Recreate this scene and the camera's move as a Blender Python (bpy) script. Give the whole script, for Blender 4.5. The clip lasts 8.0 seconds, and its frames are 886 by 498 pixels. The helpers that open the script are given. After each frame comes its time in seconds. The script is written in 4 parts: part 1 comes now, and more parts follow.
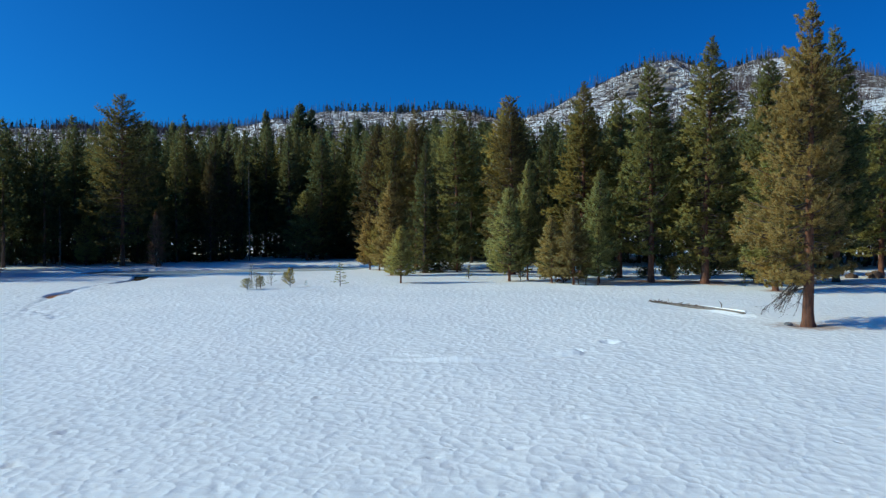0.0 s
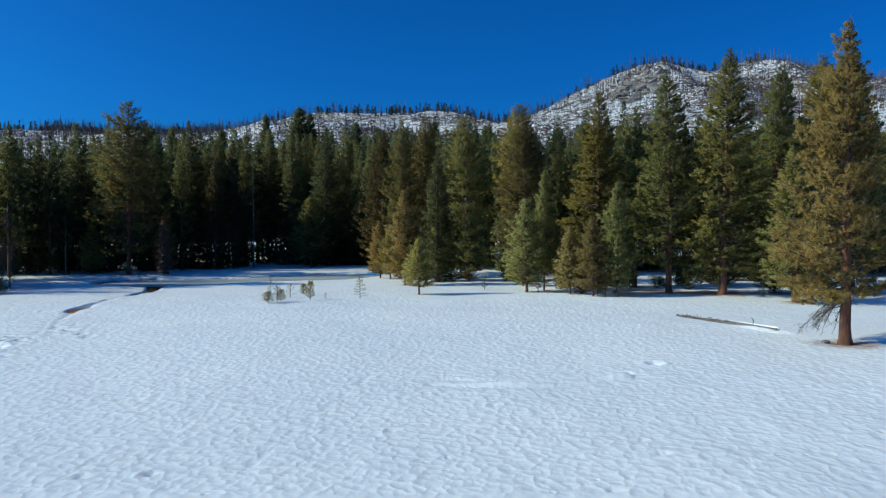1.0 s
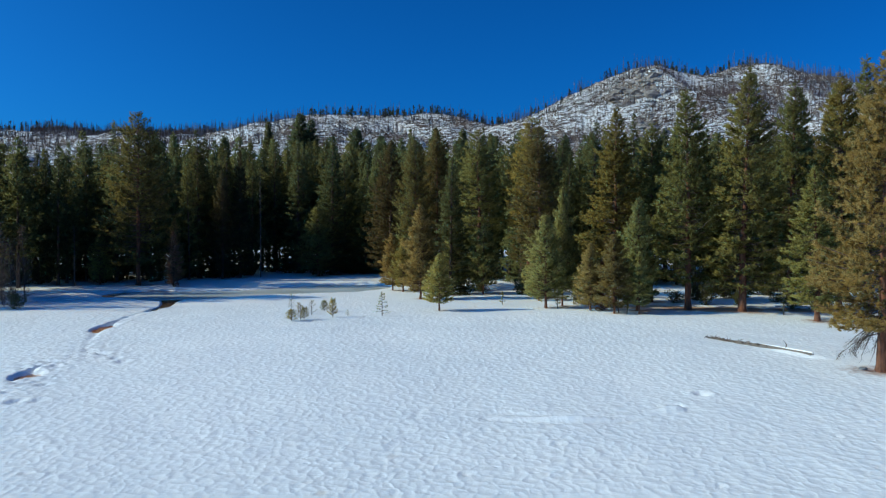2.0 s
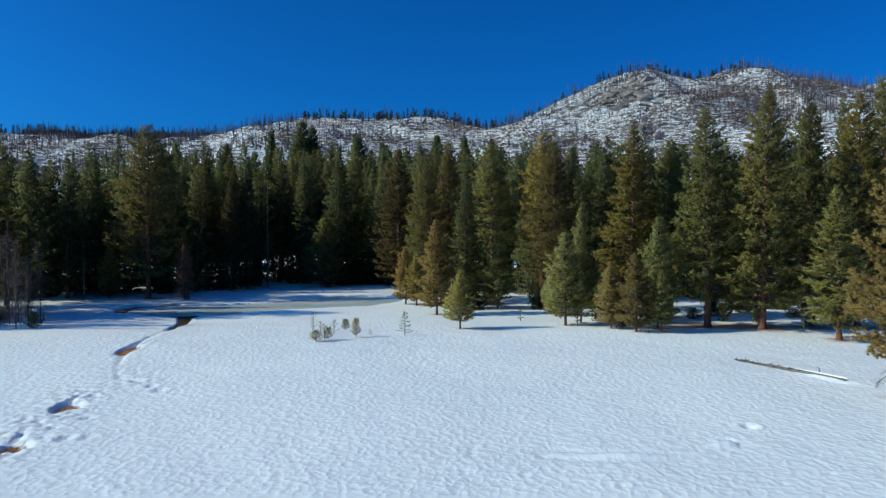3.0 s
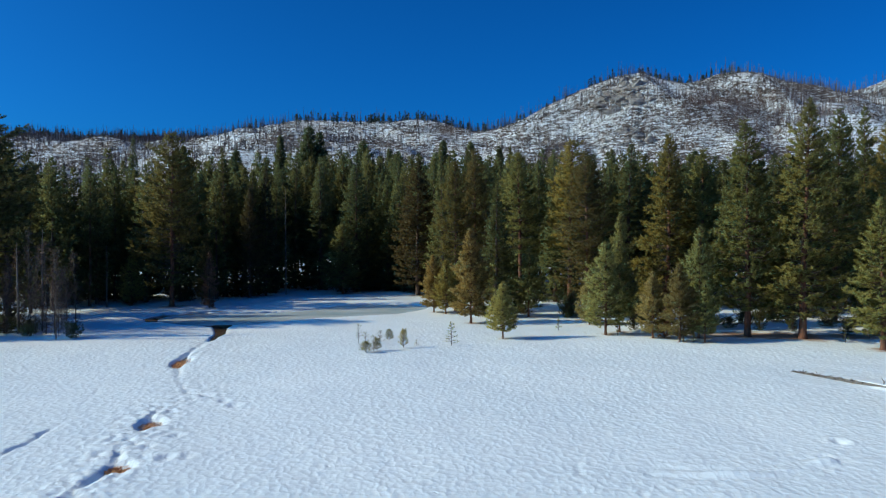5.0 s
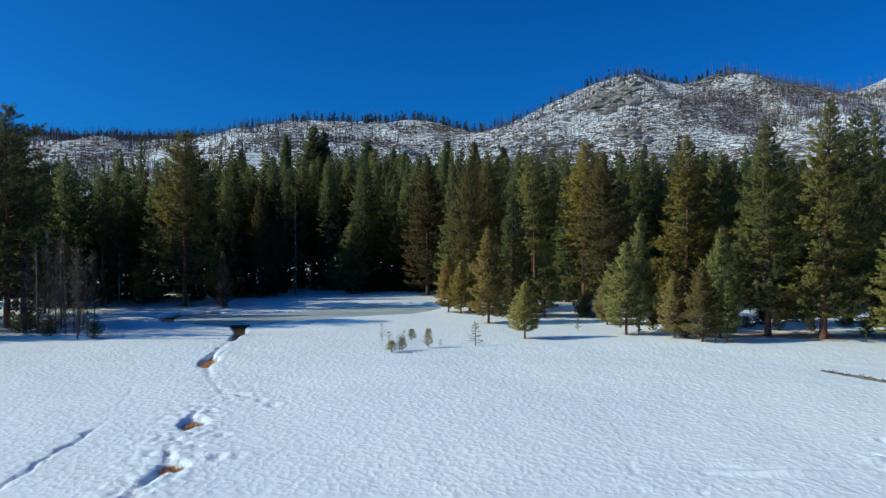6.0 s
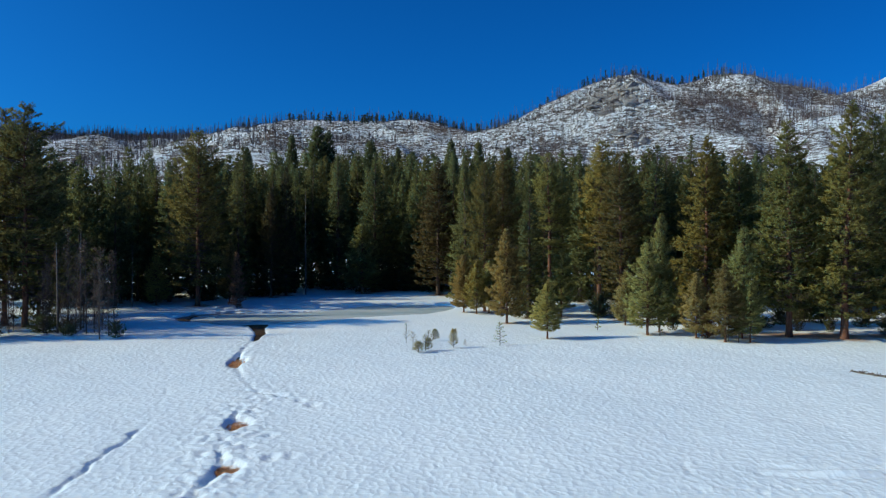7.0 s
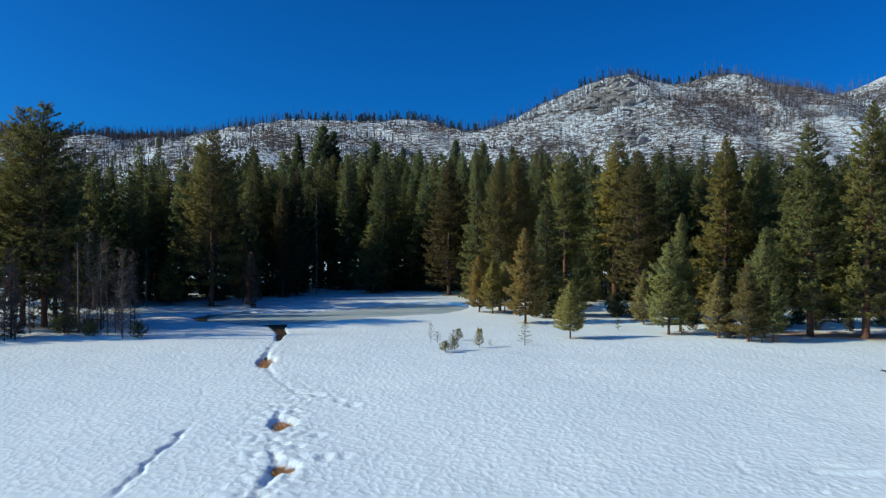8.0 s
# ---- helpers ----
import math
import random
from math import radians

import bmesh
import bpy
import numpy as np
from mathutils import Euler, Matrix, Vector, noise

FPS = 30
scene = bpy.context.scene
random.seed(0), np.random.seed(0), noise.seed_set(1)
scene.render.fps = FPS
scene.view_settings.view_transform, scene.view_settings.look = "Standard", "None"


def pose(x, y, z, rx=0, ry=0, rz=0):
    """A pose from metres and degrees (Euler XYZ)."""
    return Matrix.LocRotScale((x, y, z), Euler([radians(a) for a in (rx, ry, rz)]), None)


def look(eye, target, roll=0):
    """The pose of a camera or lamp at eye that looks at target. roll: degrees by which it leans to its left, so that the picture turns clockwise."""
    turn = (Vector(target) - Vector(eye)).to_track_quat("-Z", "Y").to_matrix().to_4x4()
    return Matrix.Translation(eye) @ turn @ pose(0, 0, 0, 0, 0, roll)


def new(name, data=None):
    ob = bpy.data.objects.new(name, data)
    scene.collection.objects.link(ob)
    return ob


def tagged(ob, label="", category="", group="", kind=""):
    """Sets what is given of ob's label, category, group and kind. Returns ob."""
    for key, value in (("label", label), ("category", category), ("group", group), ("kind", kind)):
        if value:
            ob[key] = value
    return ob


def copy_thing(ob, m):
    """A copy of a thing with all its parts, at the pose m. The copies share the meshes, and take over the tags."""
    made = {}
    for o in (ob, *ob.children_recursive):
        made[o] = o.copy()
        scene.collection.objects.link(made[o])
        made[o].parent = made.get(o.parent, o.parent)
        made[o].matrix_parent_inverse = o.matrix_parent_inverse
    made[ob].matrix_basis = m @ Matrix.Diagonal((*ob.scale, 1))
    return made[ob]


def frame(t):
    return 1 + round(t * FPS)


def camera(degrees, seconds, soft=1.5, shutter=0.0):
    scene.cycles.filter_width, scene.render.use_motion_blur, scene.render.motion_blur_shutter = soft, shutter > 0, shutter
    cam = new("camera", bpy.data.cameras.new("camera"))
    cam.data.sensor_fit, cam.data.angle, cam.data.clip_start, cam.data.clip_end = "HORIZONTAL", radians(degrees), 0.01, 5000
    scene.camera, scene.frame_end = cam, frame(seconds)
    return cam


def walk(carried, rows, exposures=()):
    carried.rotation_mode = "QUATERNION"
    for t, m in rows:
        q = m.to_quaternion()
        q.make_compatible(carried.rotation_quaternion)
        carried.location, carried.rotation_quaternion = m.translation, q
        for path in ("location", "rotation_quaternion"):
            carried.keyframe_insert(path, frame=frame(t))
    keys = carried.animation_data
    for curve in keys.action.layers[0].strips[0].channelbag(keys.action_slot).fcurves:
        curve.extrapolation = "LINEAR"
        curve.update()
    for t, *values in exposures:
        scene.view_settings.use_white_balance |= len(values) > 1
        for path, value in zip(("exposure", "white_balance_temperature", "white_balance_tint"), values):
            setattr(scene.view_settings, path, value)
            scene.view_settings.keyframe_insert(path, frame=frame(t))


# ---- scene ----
cam = camera(60.0, 8.0, soft=1.25)
PATH = [
    (0, (-0.249, 0.003, 5.93), (-0.298, 2.002, 5.888), -0.0),
    (0.5, (-1.815, 0.092, 6.46), (-1.849, 2.091, 6.418), -0.0),
    (1, (-3.455, 0.116, 7.136), (-3.476, 2.115, 7.095), -0.1),
    (1.5, (-5.086, 0.119, 7.915), (-5.095, 2.118, 7.876), -0.0),
    (3, (-9.946, 0.19, 10.592), (-9.921, 2.189, 10.559), -0.0),
    (3.5, (-11.523, 0.222, 11.284), (-11.489, 2.221, 11.255), 0.0),
    (4, (-13.063, 0.2, 11.448), (-13.021, 2.199, 11.42), 0.0),
    (4.5, (-14.56, 0.208, 11.442), (-14.51, 2.207, 11.415), -0.0),
    (6, (-19.157, 0.298, 11.38), (-19.084, 2.297, 11.354), 0.1),
    (6.5, (-20.729, 0.34, 11.397), (-20.649, 2.338, 11.371), 0.1),
    (7, (-22.32, 0.417, 11.392), (-22.232, 2.415, 11.366), 0.2),
    (7.5, (-23.889, 0.447, 11.406), (-23.793, 2.444, 11.379), 0.2),
    (8, (-25.427, 0.532, 11.406), (-25.326, 2.529, 11.379), 0.2),
]
walk(cam, [(t, look(eye, target, roll)) for t, eye, target, roll in PATH], [(0.0, 0.0, 6100, -7.5), (8.0, 0.0, 6100, -7.5)])

# ---- daylight: low winter sun from the west side of the meadow, deep blue mountain sky ----
SUN_HIGH, SUN_TURN = 30.5, -97.0  # degrees: height, and compass turn from +y towards +x
SUN_POWER, SKY_POWER = 4.0, 0.112
sx, sy = math.sin(radians(SUN_TURN)), math.cos(radians(SUN_TURN))
sun_way = Vector((sx * math.cos(radians(SUN_HIGH)), sy * math.cos(radians(SUN_HIGH)), math.sin(radians(SUN_HIGH))))
sun = new("sun", bpy.data.lights.new("sun", "SUN"))
sun.data.energy, sun.data.angle, sun.data.color = SUN_POWER, radians(0.55), (1.0, 0.835, 0.595)
sun.matrix_world = look(sun_way * 300, (0, 0, 0))

world = bpy.data.worlds.new("winter_sky")
scene.world = world
world.use_nodes = True
wn, wl = world.node_tree.nodes, world.node_tree.links
wn.clear()
sky = wn.new("ShaderNodeTexSky")
sky.sky_type, sky.sun_disc = "NISHITA", False
sky.sun_elevation, sky.sun_rotation = radians(SUN_HIGH), radians(SUN_TURN)
sky.altitude, sky.air_density, sky.dust_density, sky.ozone_density = 1800, 0.8, 10.0, 4.0
deep = wn.new("ShaderNodeGamma")
deep.inputs["Gamma"].default_value = 1.2
tint = wn.new("ShaderNodeMix")
tint.data_type, tint.blend_type = "RGBA", "MULTIPLY"
tint.inputs["Factor"].default_value = 1.0
tint.inputs["B"].default_value = (0.100, 0.465, 0.91, 1)
back = wn.new("ShaderNodeBackground")
back.inputs["Strength"].default_value = SKY_POWER
wout = wn.new("ShaderNodeOutputWorld")
wl.new(sky.outputs["Color"], deep.inputs["Color"])
wl.new(deep.outputs["Color"], tint.inputs["A"])
wl.new(tint.outputs["Result"], back.inputs["Color"])
wl.new(back.outputs["Background"], wout.inputs["Surface"])


# ---- materials ----
class Nodes:
    """A short hand for one node material."""

    def __init__(self, name, rough=0.8):
        self.mat = bpy.data.materials.new(name)
        self.mat.use_nodes = True
        self.tree = self.mat.node_tree
        self.shader = self.tree.nodes["Principled BSDF"]
        self.shader.inputs["Roughness"].default_value = rough
        self.shader.inputs["Specular IOR Level"].default_value = 0.25

    def add(self, kind, **values):
        node = self.tree.nodes.new(kind)
        for key, value in values.items():
            setattr(node, key, value)
        return node

    def link(self, a, b):
        self.tree.links.new(a, b)

    def noise(self, scale, detail=4.0, stretch=(1, 1, 1), rough=0.55, coords="Object"):
        place = self.add("ShaderNodeTexCoord")
        bend = self.add("ShaderNodeMapping")
        bend.inputs["Scale"].default_value = stretch
        self.link(place.outputs[coords], bend.inputs["Vector"])
        node = self.add("ShaderNodeTexNoise")
        node.inputs["Scale"].default_value, node.inputs["Detail"].default_value = scale, detail
        node.inputs["Roughness"].default_value = rough
        self.link(bend.outputs["Vector"], node.inputs["Vector"])
        return node.outputs["Fac"]

    def ramp(self, fac, stops):
        node = self.add("ShaderNodeValToRGB")
        el = node.color_ramp.elements
        while len(el) < len(stops):
            el.new(0.5)
        for e, (at, colour) in zip(el, stops):
            e.position, e.color = at, (*colour, 1)
        self.link(fac, node.inputs["Fac"])
        return node.outputs["Color"]

    def mix(self, fac, a, b, how="MIX"):
        node = self.add("ShaderNodeMix", data_type="RGBA", blend_type=how)
        for value, key in ((fac, "Factor"), (a, "A"), (b, "B")):
            if isinstance(value, (int, float)):
                node.inputs[key].default_value = value
            elif isinstance(value, tuple):
                node.inputs[key].default_value = (*value, 1)
            else:
                self.link(value, node.inputs[key])
        return node.outputs["Result"]

    def sums(self, how, a, b=0.5):
        node = self.add("ShaderNodeMath", operation=how)
        for value, k in ((a, 0), (b, 1)):
            if isinstance(value, (int, float)):
                node.inputs[k].default_value = value
            else:
                self.link(value, node.inputs[k])
        return node.outputs["Value"]

    def bump(self, height, strength=0.5, distance=0.05):
        node = self.add("ShaderNodeBump")
        node.inputs["Strength"].default_value, node.inputs["Distance"].default_value = strength, distance
        self.link(height, node.inputs["Height"])
        self.link(node.outputs["Normal"], self.shader.inputs["Normal"])

    def colour(self, value):
        if isinstance(value, tuple):
            self.shader.inputs["Base Color"].default_value = (*value, 1)
        else:
            self.link(value, self.shader.inputs["Base Color"])


def foliage(name, dark, light, glow=0.52):
    """Needles: each blade and each tree differs a little; some light passes through."""
    m = Nodes(name, 0.75)
    own = m.add("ShaderNodeNewGeometry").outputs["Random Per Island"]
    tree = m.add("ShaderNodeObjectInfo").outputs["Random"]
    patch = m.noise(0.6, 2)
    f = m.sums("MULTIPLY", own, 0.55)
    f = m.sums("ADD", f, m.sums("MULTIPLY", patch, 0.6))
    f = m.sums("SUBTRACT", f, 0.08)
    base = m.ramp(f, [(0.1, dark), (0.8, light)])
    warm = m.ramp(tree, [(0.0, (0.90, 0.97, 0.95)), (0.35, (0.99, 1.0, 0.95)), (0.75, (1.10, 1.0, 0.84)), (1.0, (1.18, 0.99, 0.76))])
    base = m.mix(1.0, base, warm, "MULTIPLY")
    age = m.sums("FRACT", m.sums("MULTIPLY", tree, 7.31))
    base = m.mix(1.0, base, m.ramp(age, [(0.0, (0.68, 0.68, 0.68)), (1.0, (1.12, 1.12, 1.12))]), "MULTIPLY")
    m.colour(base)
    soft = m.add("ShaderNodeBsdfTranslucent")
    m.link(base, soft.inputs["Color"])
    both = m.add("ShaderNodeMixShader")
    both.inputs["Fac"].default_value = glow
    m.link(m.shader.outputs["BSDF"], both.inputs[1])
    m.link(soft.outputs["BSDF"], both.inputs[2])
    m.link(both.outputs["Shader"], m.tree.nodes["Material Output"].inputs["Surface"])
    return m.mat


def bark(name, dark, light):
    m = Nodes(name, 0.9)
    plates = m.noise(2.2, 5, (3.0, 3.0, 0.7))
    fine = m.noise(14, 4, (2.0, 2.0, 0.6))
    m.colour(m.mix(0.35, m.ramp(plates, [(0.35, dark), (0.65, light)]), m.ramp(fine, [(0.3, dark), (0.75, light)])))
    m.bump(m.sums("ADD", plates, m.sums("MULTIPLY", fine, 0.4)), 0.8, 0.06)
    return m.mat


OLIVE = foliage("olive_pine_needles", (0.120, 0.114, 0.044), (0.430, 0.395, 0.135))
GOLDEN = foliage("sunlit_yellow_green_needles", (0.148, 0.120, 0.050), (0.490, 0.400, 0.172))
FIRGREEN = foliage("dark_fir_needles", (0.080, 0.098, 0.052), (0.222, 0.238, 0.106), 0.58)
GREY_GREEN = foliage("grey_green_young_needles", (0.140, 0.152, 0.058), (0.520, 0.500, 0.200))
BRONZE = foliage("bronze_ageing_needles", (0.072, 0.060, 0.024), (0.270, 0.208, 0.080))
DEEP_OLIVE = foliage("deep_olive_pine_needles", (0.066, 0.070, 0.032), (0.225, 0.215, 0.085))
DULL_BROWN = foliage("dull_brown_green_needles", (0.046, 0.040, 0.022), (0.165, 0.135, 0.066))
RUST = foliage("rusty_dead_needles", (0.17, 0.092, 0.064), (0.46, 0.265, 0.185))
FAR_GREEN = foliage("distant_fir_needles", (0.028, 0.042, 0.030), (0.066, 0.085, 0.048), 0.1)
RED_BARK = bark("reddish_pine_bark", (0.070, 0.034, 0.022), (0.260, 0.122, 0.076))
BROWN_BARK = bark("dark_brown_bark", (0.048, 0.033, 0.025), (0.170, 0.115, 0.085))
GREY_BARK = bark("weathered_grey_bark", (0.085, 0.072, 0.065), (0.250, 0.220, 0.195))
TWIG_BARK = bark("grey_brown_twigs", (0.050, 0.040, 0.036), (0.145, 0.120, 0.108))


def burnt():
    """Fire-killed trunks: some black, some bleached; each differs."""
    m = Nodes("burnt_trunk_bark", 0.9)
    own = m.add("ShaderNodeNewGeometry").outputs["Random Per Island"]
    tone = m.ramp(own, [(0.0, (0.060, 0.046, 0.048)), (0.5, (0.150, 0.115, 0.112)), (0.8, (0.27, 0.22, 0.21)), (1.0, (0.44, 0.40, 0.38))])
    m.colour(m.mix(0.3, tone, m.ramp(m.noise(0.8, 3), [(0.3, (0.03, 0.025, 0.025)), (0.7, (0.2, 0.16, 0.15))])))
    return m.mat


CHARRED = burnt()
THICKET = foliage("purple_brown_dead_twigs", (0.058, 0.036, 0.038), (0.150, 0.098, 0.096), 0.1)
BRUSH = foliage("scorched_hillside_brush", (0.030, 0.024, 0.022), (0.110, 0.088, 0.076), 0.1)


def snow_material():
    m = Nodes("old_snow", 0.55)
    m.shader.inputs["Specular IOR Level"].default_value = 0.3
    big = m.noise(0.06, 3)
    tone = m.ramp(big, [(0.3, (0.80, 0.83, 0.87)), (0.7, (0.90, 0.91, 0.93))])
    specks = m.noise(9.0, 3)
    tone = m.mix(m.ramp(specks, [(0.69, (0, 0, 0)), (0.77, (0.4, 0.4, 0.4))]), tone, (0.42, 0.36, 0.30))
    # needle litter under the trees, kept in a mesh attribute
    litter = m.add("ShaderNodeAttribute", attribute_name="litter").outputs["Fac"]
    mott = m.noise(1.3, 5, rough=0.7)
    hair = m.noise(11.0, 4, rough=0.7)
    cover = m.sums("ADD", m.sums("MULTIPLY", mott, 0.9), m.sums("MULTIPLY", hair, 0.5))
    cover = m.sums("ADD", m.sums("SUBTRACT", cover, 1.05), litter)
    cover = m.ramp(cover, [(0.0, (0, 0, 0)), (0.35, (1, 1, 1))])
    brown = m.ramp(hair, [(0.3, (0.24, 0.125, 0.085)), (0.7, (0.52, 0.36, 0.27))])
    m.colour(m.mix(cover, tone, brown))
    # fine melt relief: scalloped hollows half a step wide, with grain over them
    place = m.add("ShaderNodeTexCoord")
    sway = m.add("ShaderNodeTexNoise")
    sway.inputs["Scale"].default_value = 0.9
    m.link(place.outputs["Object"], sway.inputs["Vector"])
    push = m.add("ShaderNodeVectorMath", operation="MULTIPLY_ADD")
    push.inputs[1].default_value = (0.7, 0.7, 0.0)
    m.link(sway.outputs["Color"], push.inputs[0])
    m.link(place.outputs["Object"], push.inputs[2])
    flat = m.add("ShaderNodeMapping")
    flat.inputs["Scale"].default_value = (1.25, 0.95, 0.0)
    flat.inputs["Rotation"].default_value = (0, 0, 0.12)
    m.link(push.outputs["Vector"], flat.inputs["Vector"])
    pock = m.add("ShaderNodeTexVoronoi", feature="SMOOTH_F1")
    pock.inputs["Smoothness"].default_value = 0.3
    pock.inputs["Scale"].default_value = 2.3
    m.link(flat.outputs["Vector"], pock.inputs["Vector"])
    bowl = m.sums("POWER", pock.outputs["Distance"], 1.7)
    grain = m.noise(4.6, 6, (1.3, 0.8, 1), 0.66)
    h = m.sums("ADD", m.sums("MULTIPLY", bowl, 1.1), m.sums("MULTIPLY", grain, 0.46))
    # scattered little holes where twigs and needles have sunk in
    holes = m.add("ShaderNodeTexVoronoi")
    holes.inputs["Scale"].default_value = 0.95
    m.link(push.outputs["Vector"], holes.inputs["Vector"])
    shallow = m.ramp(holes.outputs["Distance"], [(0.03, (0, 0, 0)), (0.13, (1, 1, 1))])
    where = m.ramp(m.noise(0.16, 2), [(0.46, (1, 1, 1)), (0.56, (0, 0, 0))])
    h = m.sums("ADD", h, m.sums("MULTIPLY", m.mix(1.0, shallow, where, "LIGHTEN"), 0.9))
    m.bump(h, 0.40, 0.10)
    return m.mat


SNOW = snow_material()


def hill_material():
    m = Nodes("snowy_burnt_hillside", 0.85)
    ledges = m.noise(0.20, 6, (0.5, 0.8, 2.6), 0.7)
    patch = m.noise(0.013, 4)
    brush = m.noise(0.70, 5, (0.8, 1.0, 1.4), 0.75)
    f = m.sums("ADD", m.sums("MULTIPLY", ledges, 0.46), m.sums("MULTIPLY", patch, 0.28))
    f = m.sums("ADD", f, m.sums("MULTIPLY", brush, 0.57))
    bare = m.ramp(f, [(0.638, (0, 0, 0)), (0.652, (1, 1, 1))])
    rock = m.ramp(brush, [(0.38, (0.034, 0.025, 0.023)), (0.62, (0.185, 0.132, 0.110))])
    m.colour(m.mix(bare, (0.86, 0.87, 0.89), rock))
    m.bump(m.sums("ADD", ledges, brush), 1.0, 2.2)
    return m.mat


HILL = hill_material()


def rock_material():
    m = Nodes("grey_granite", 0.85)
    a, b = m.noise(0.22, 5), m.noise(1.2, 4)
    m.colour(m.mix(0.4, m.ramp(a, [(0.35, (0.15, 0.13, 0.12)), (0.65, (0.46, 0.41, 0.37))]), m.ramp(b, [(0.3, (0.12, 0.10, 0.09)), (0.7, (0.30, 0.27, 0.25))])))
    m.bump(b, 0.7, 0.4)
    return m.mat


ROCK = rock_material()


def ice_material():
    m = Nodes("slushy_pond_ice", 0.22)
    m.shader.inputs["Specular IOR Level"].default_value = 0.5
    a = m.noise(0.11, 5, (0.6, 1.6, 1), 0.6)
    b = m.noise(1.1, 4, (0.6, 1.4, 1))
    f = m.sums("ADD", m.sums("MULTIPLY", a, 0.75), m.sums("MULTIPLY", b, 0.25))
    m.colour(m.ramp(f, [(0.36, (0.44, 0.54, 0.58)), (0.48, (0.62, 0.70, 0.74)), (0.62, (0.80, 0.83, 0.86))]))
    m.bump(b, 0.15, 0.03)
    return m.mat


ICE = ice_material()


def water_material():
    m = Nodes("dark_meltwater", 0.2)
    a = m.noise(0.9, 4)
    m.colour(m.ramp(a, [(0.35, (0.055, 0.042, 0.032)), (0.7, (0.180, 0.112, 0.070))]))
    m.bump(m.noise(5, 3), 0.1, 0.02)
    return m.mat


WATER = water_material()


def grass_material():
    m = Nodes("flattened_dead_grass", 0.9)
    a, b = m.noise(3.5, 5), m.noise(22, 3, (2.5, 0.7, 1))
    m.colour(m.mix(0.5, m.ramp(a, [(0.3, (0.46, 0.21, 0.095)), (0.7, (0.78, 0.44, 0.22))]), m.ramp(b, [(0.3, (0.28, 0.125, 0.055)), (0.7, (0.66, 0.37, 0.17))])))
    m.bump(b, 0.7, 0.05)
    return m.mat


GRASS = grass_material()

# ---- mesh tools ----
rng = np.random.default_rng(7)


def mesh_of(name, verts, faces, mat, smooth=False):
    me = bpy.data.meshes.new(name)
    me.from_pydata(np.asarray(verts, float).tolist(), [], [list(map(int, f)) for f in faces])
    me.materials.append(mat)
    if smooth:
        me.shade_smooth()
    me.update()
    return me


def part(name, mesh, parent, label=""):
    ob = new(name, mesh)
    ob.parent = parent
    return tagged(ob, label)


class Pile:
    """Gathers vertices and faces of one mesh."""

    def __init__(self):
        self.v, self.f, self.n = [], [], 0

    def put(self, v, f):
        v = np.asarray(v, float)
        self.v.append(v)
        self.f.extend([[i + self.n for i in q] for q in f])
        self.n += len(v)

    def tube(self, points, radii, sides=5, tip=True):
        """A tapered tube along points, closed with a tip."""
        pts = np.asarray(points, float)
        m = len(pts)
        way = np.gradient(pts, axis=0)
        way /= np.linalg.norm(way, axis=1)[:, None] + 1e-9
        side = np.cross(way, (0.31, 0.17, 0.93) if abs(way[0][2]) < 0.8 else (0.93, 0.31, 0.1))
        side /= np.linalg.norm(side, axis=1)[:, None] + 1e-9
        up = np.cross(way, side)
        a = np.arange(sides) * 2 * np.pi / sides
        ring = side[:, None] * np.cos(a)[None, :, None] + up[:, None] * np.sin(a)[None, :, None]
        v = (pts[:, None] + ring * np.asarray(radii, float)[:, None, None]).reshape(-1, 3)
        f = [(i * sides + j, i * sides + (j + 1) % sides, (i + 1) * sides + (j + 1) % sides, (i + 1) * sides + j) for i in range(m - 1) for j in range(sides)]
        if tip:
            v = np.vstack([v, pts[-1] + way[-1] * radii[-1]])
            f += [((m - 1) * sides + j, (m - 1) * sides + (j + 1) % sides, m * sides) for j in range(sides)]
        self.put(v, f)

    def mesh(self, name, mat, smooth=False):
        return mesh_of(name, np.vstack(self.v), self.f, mat, smooth)


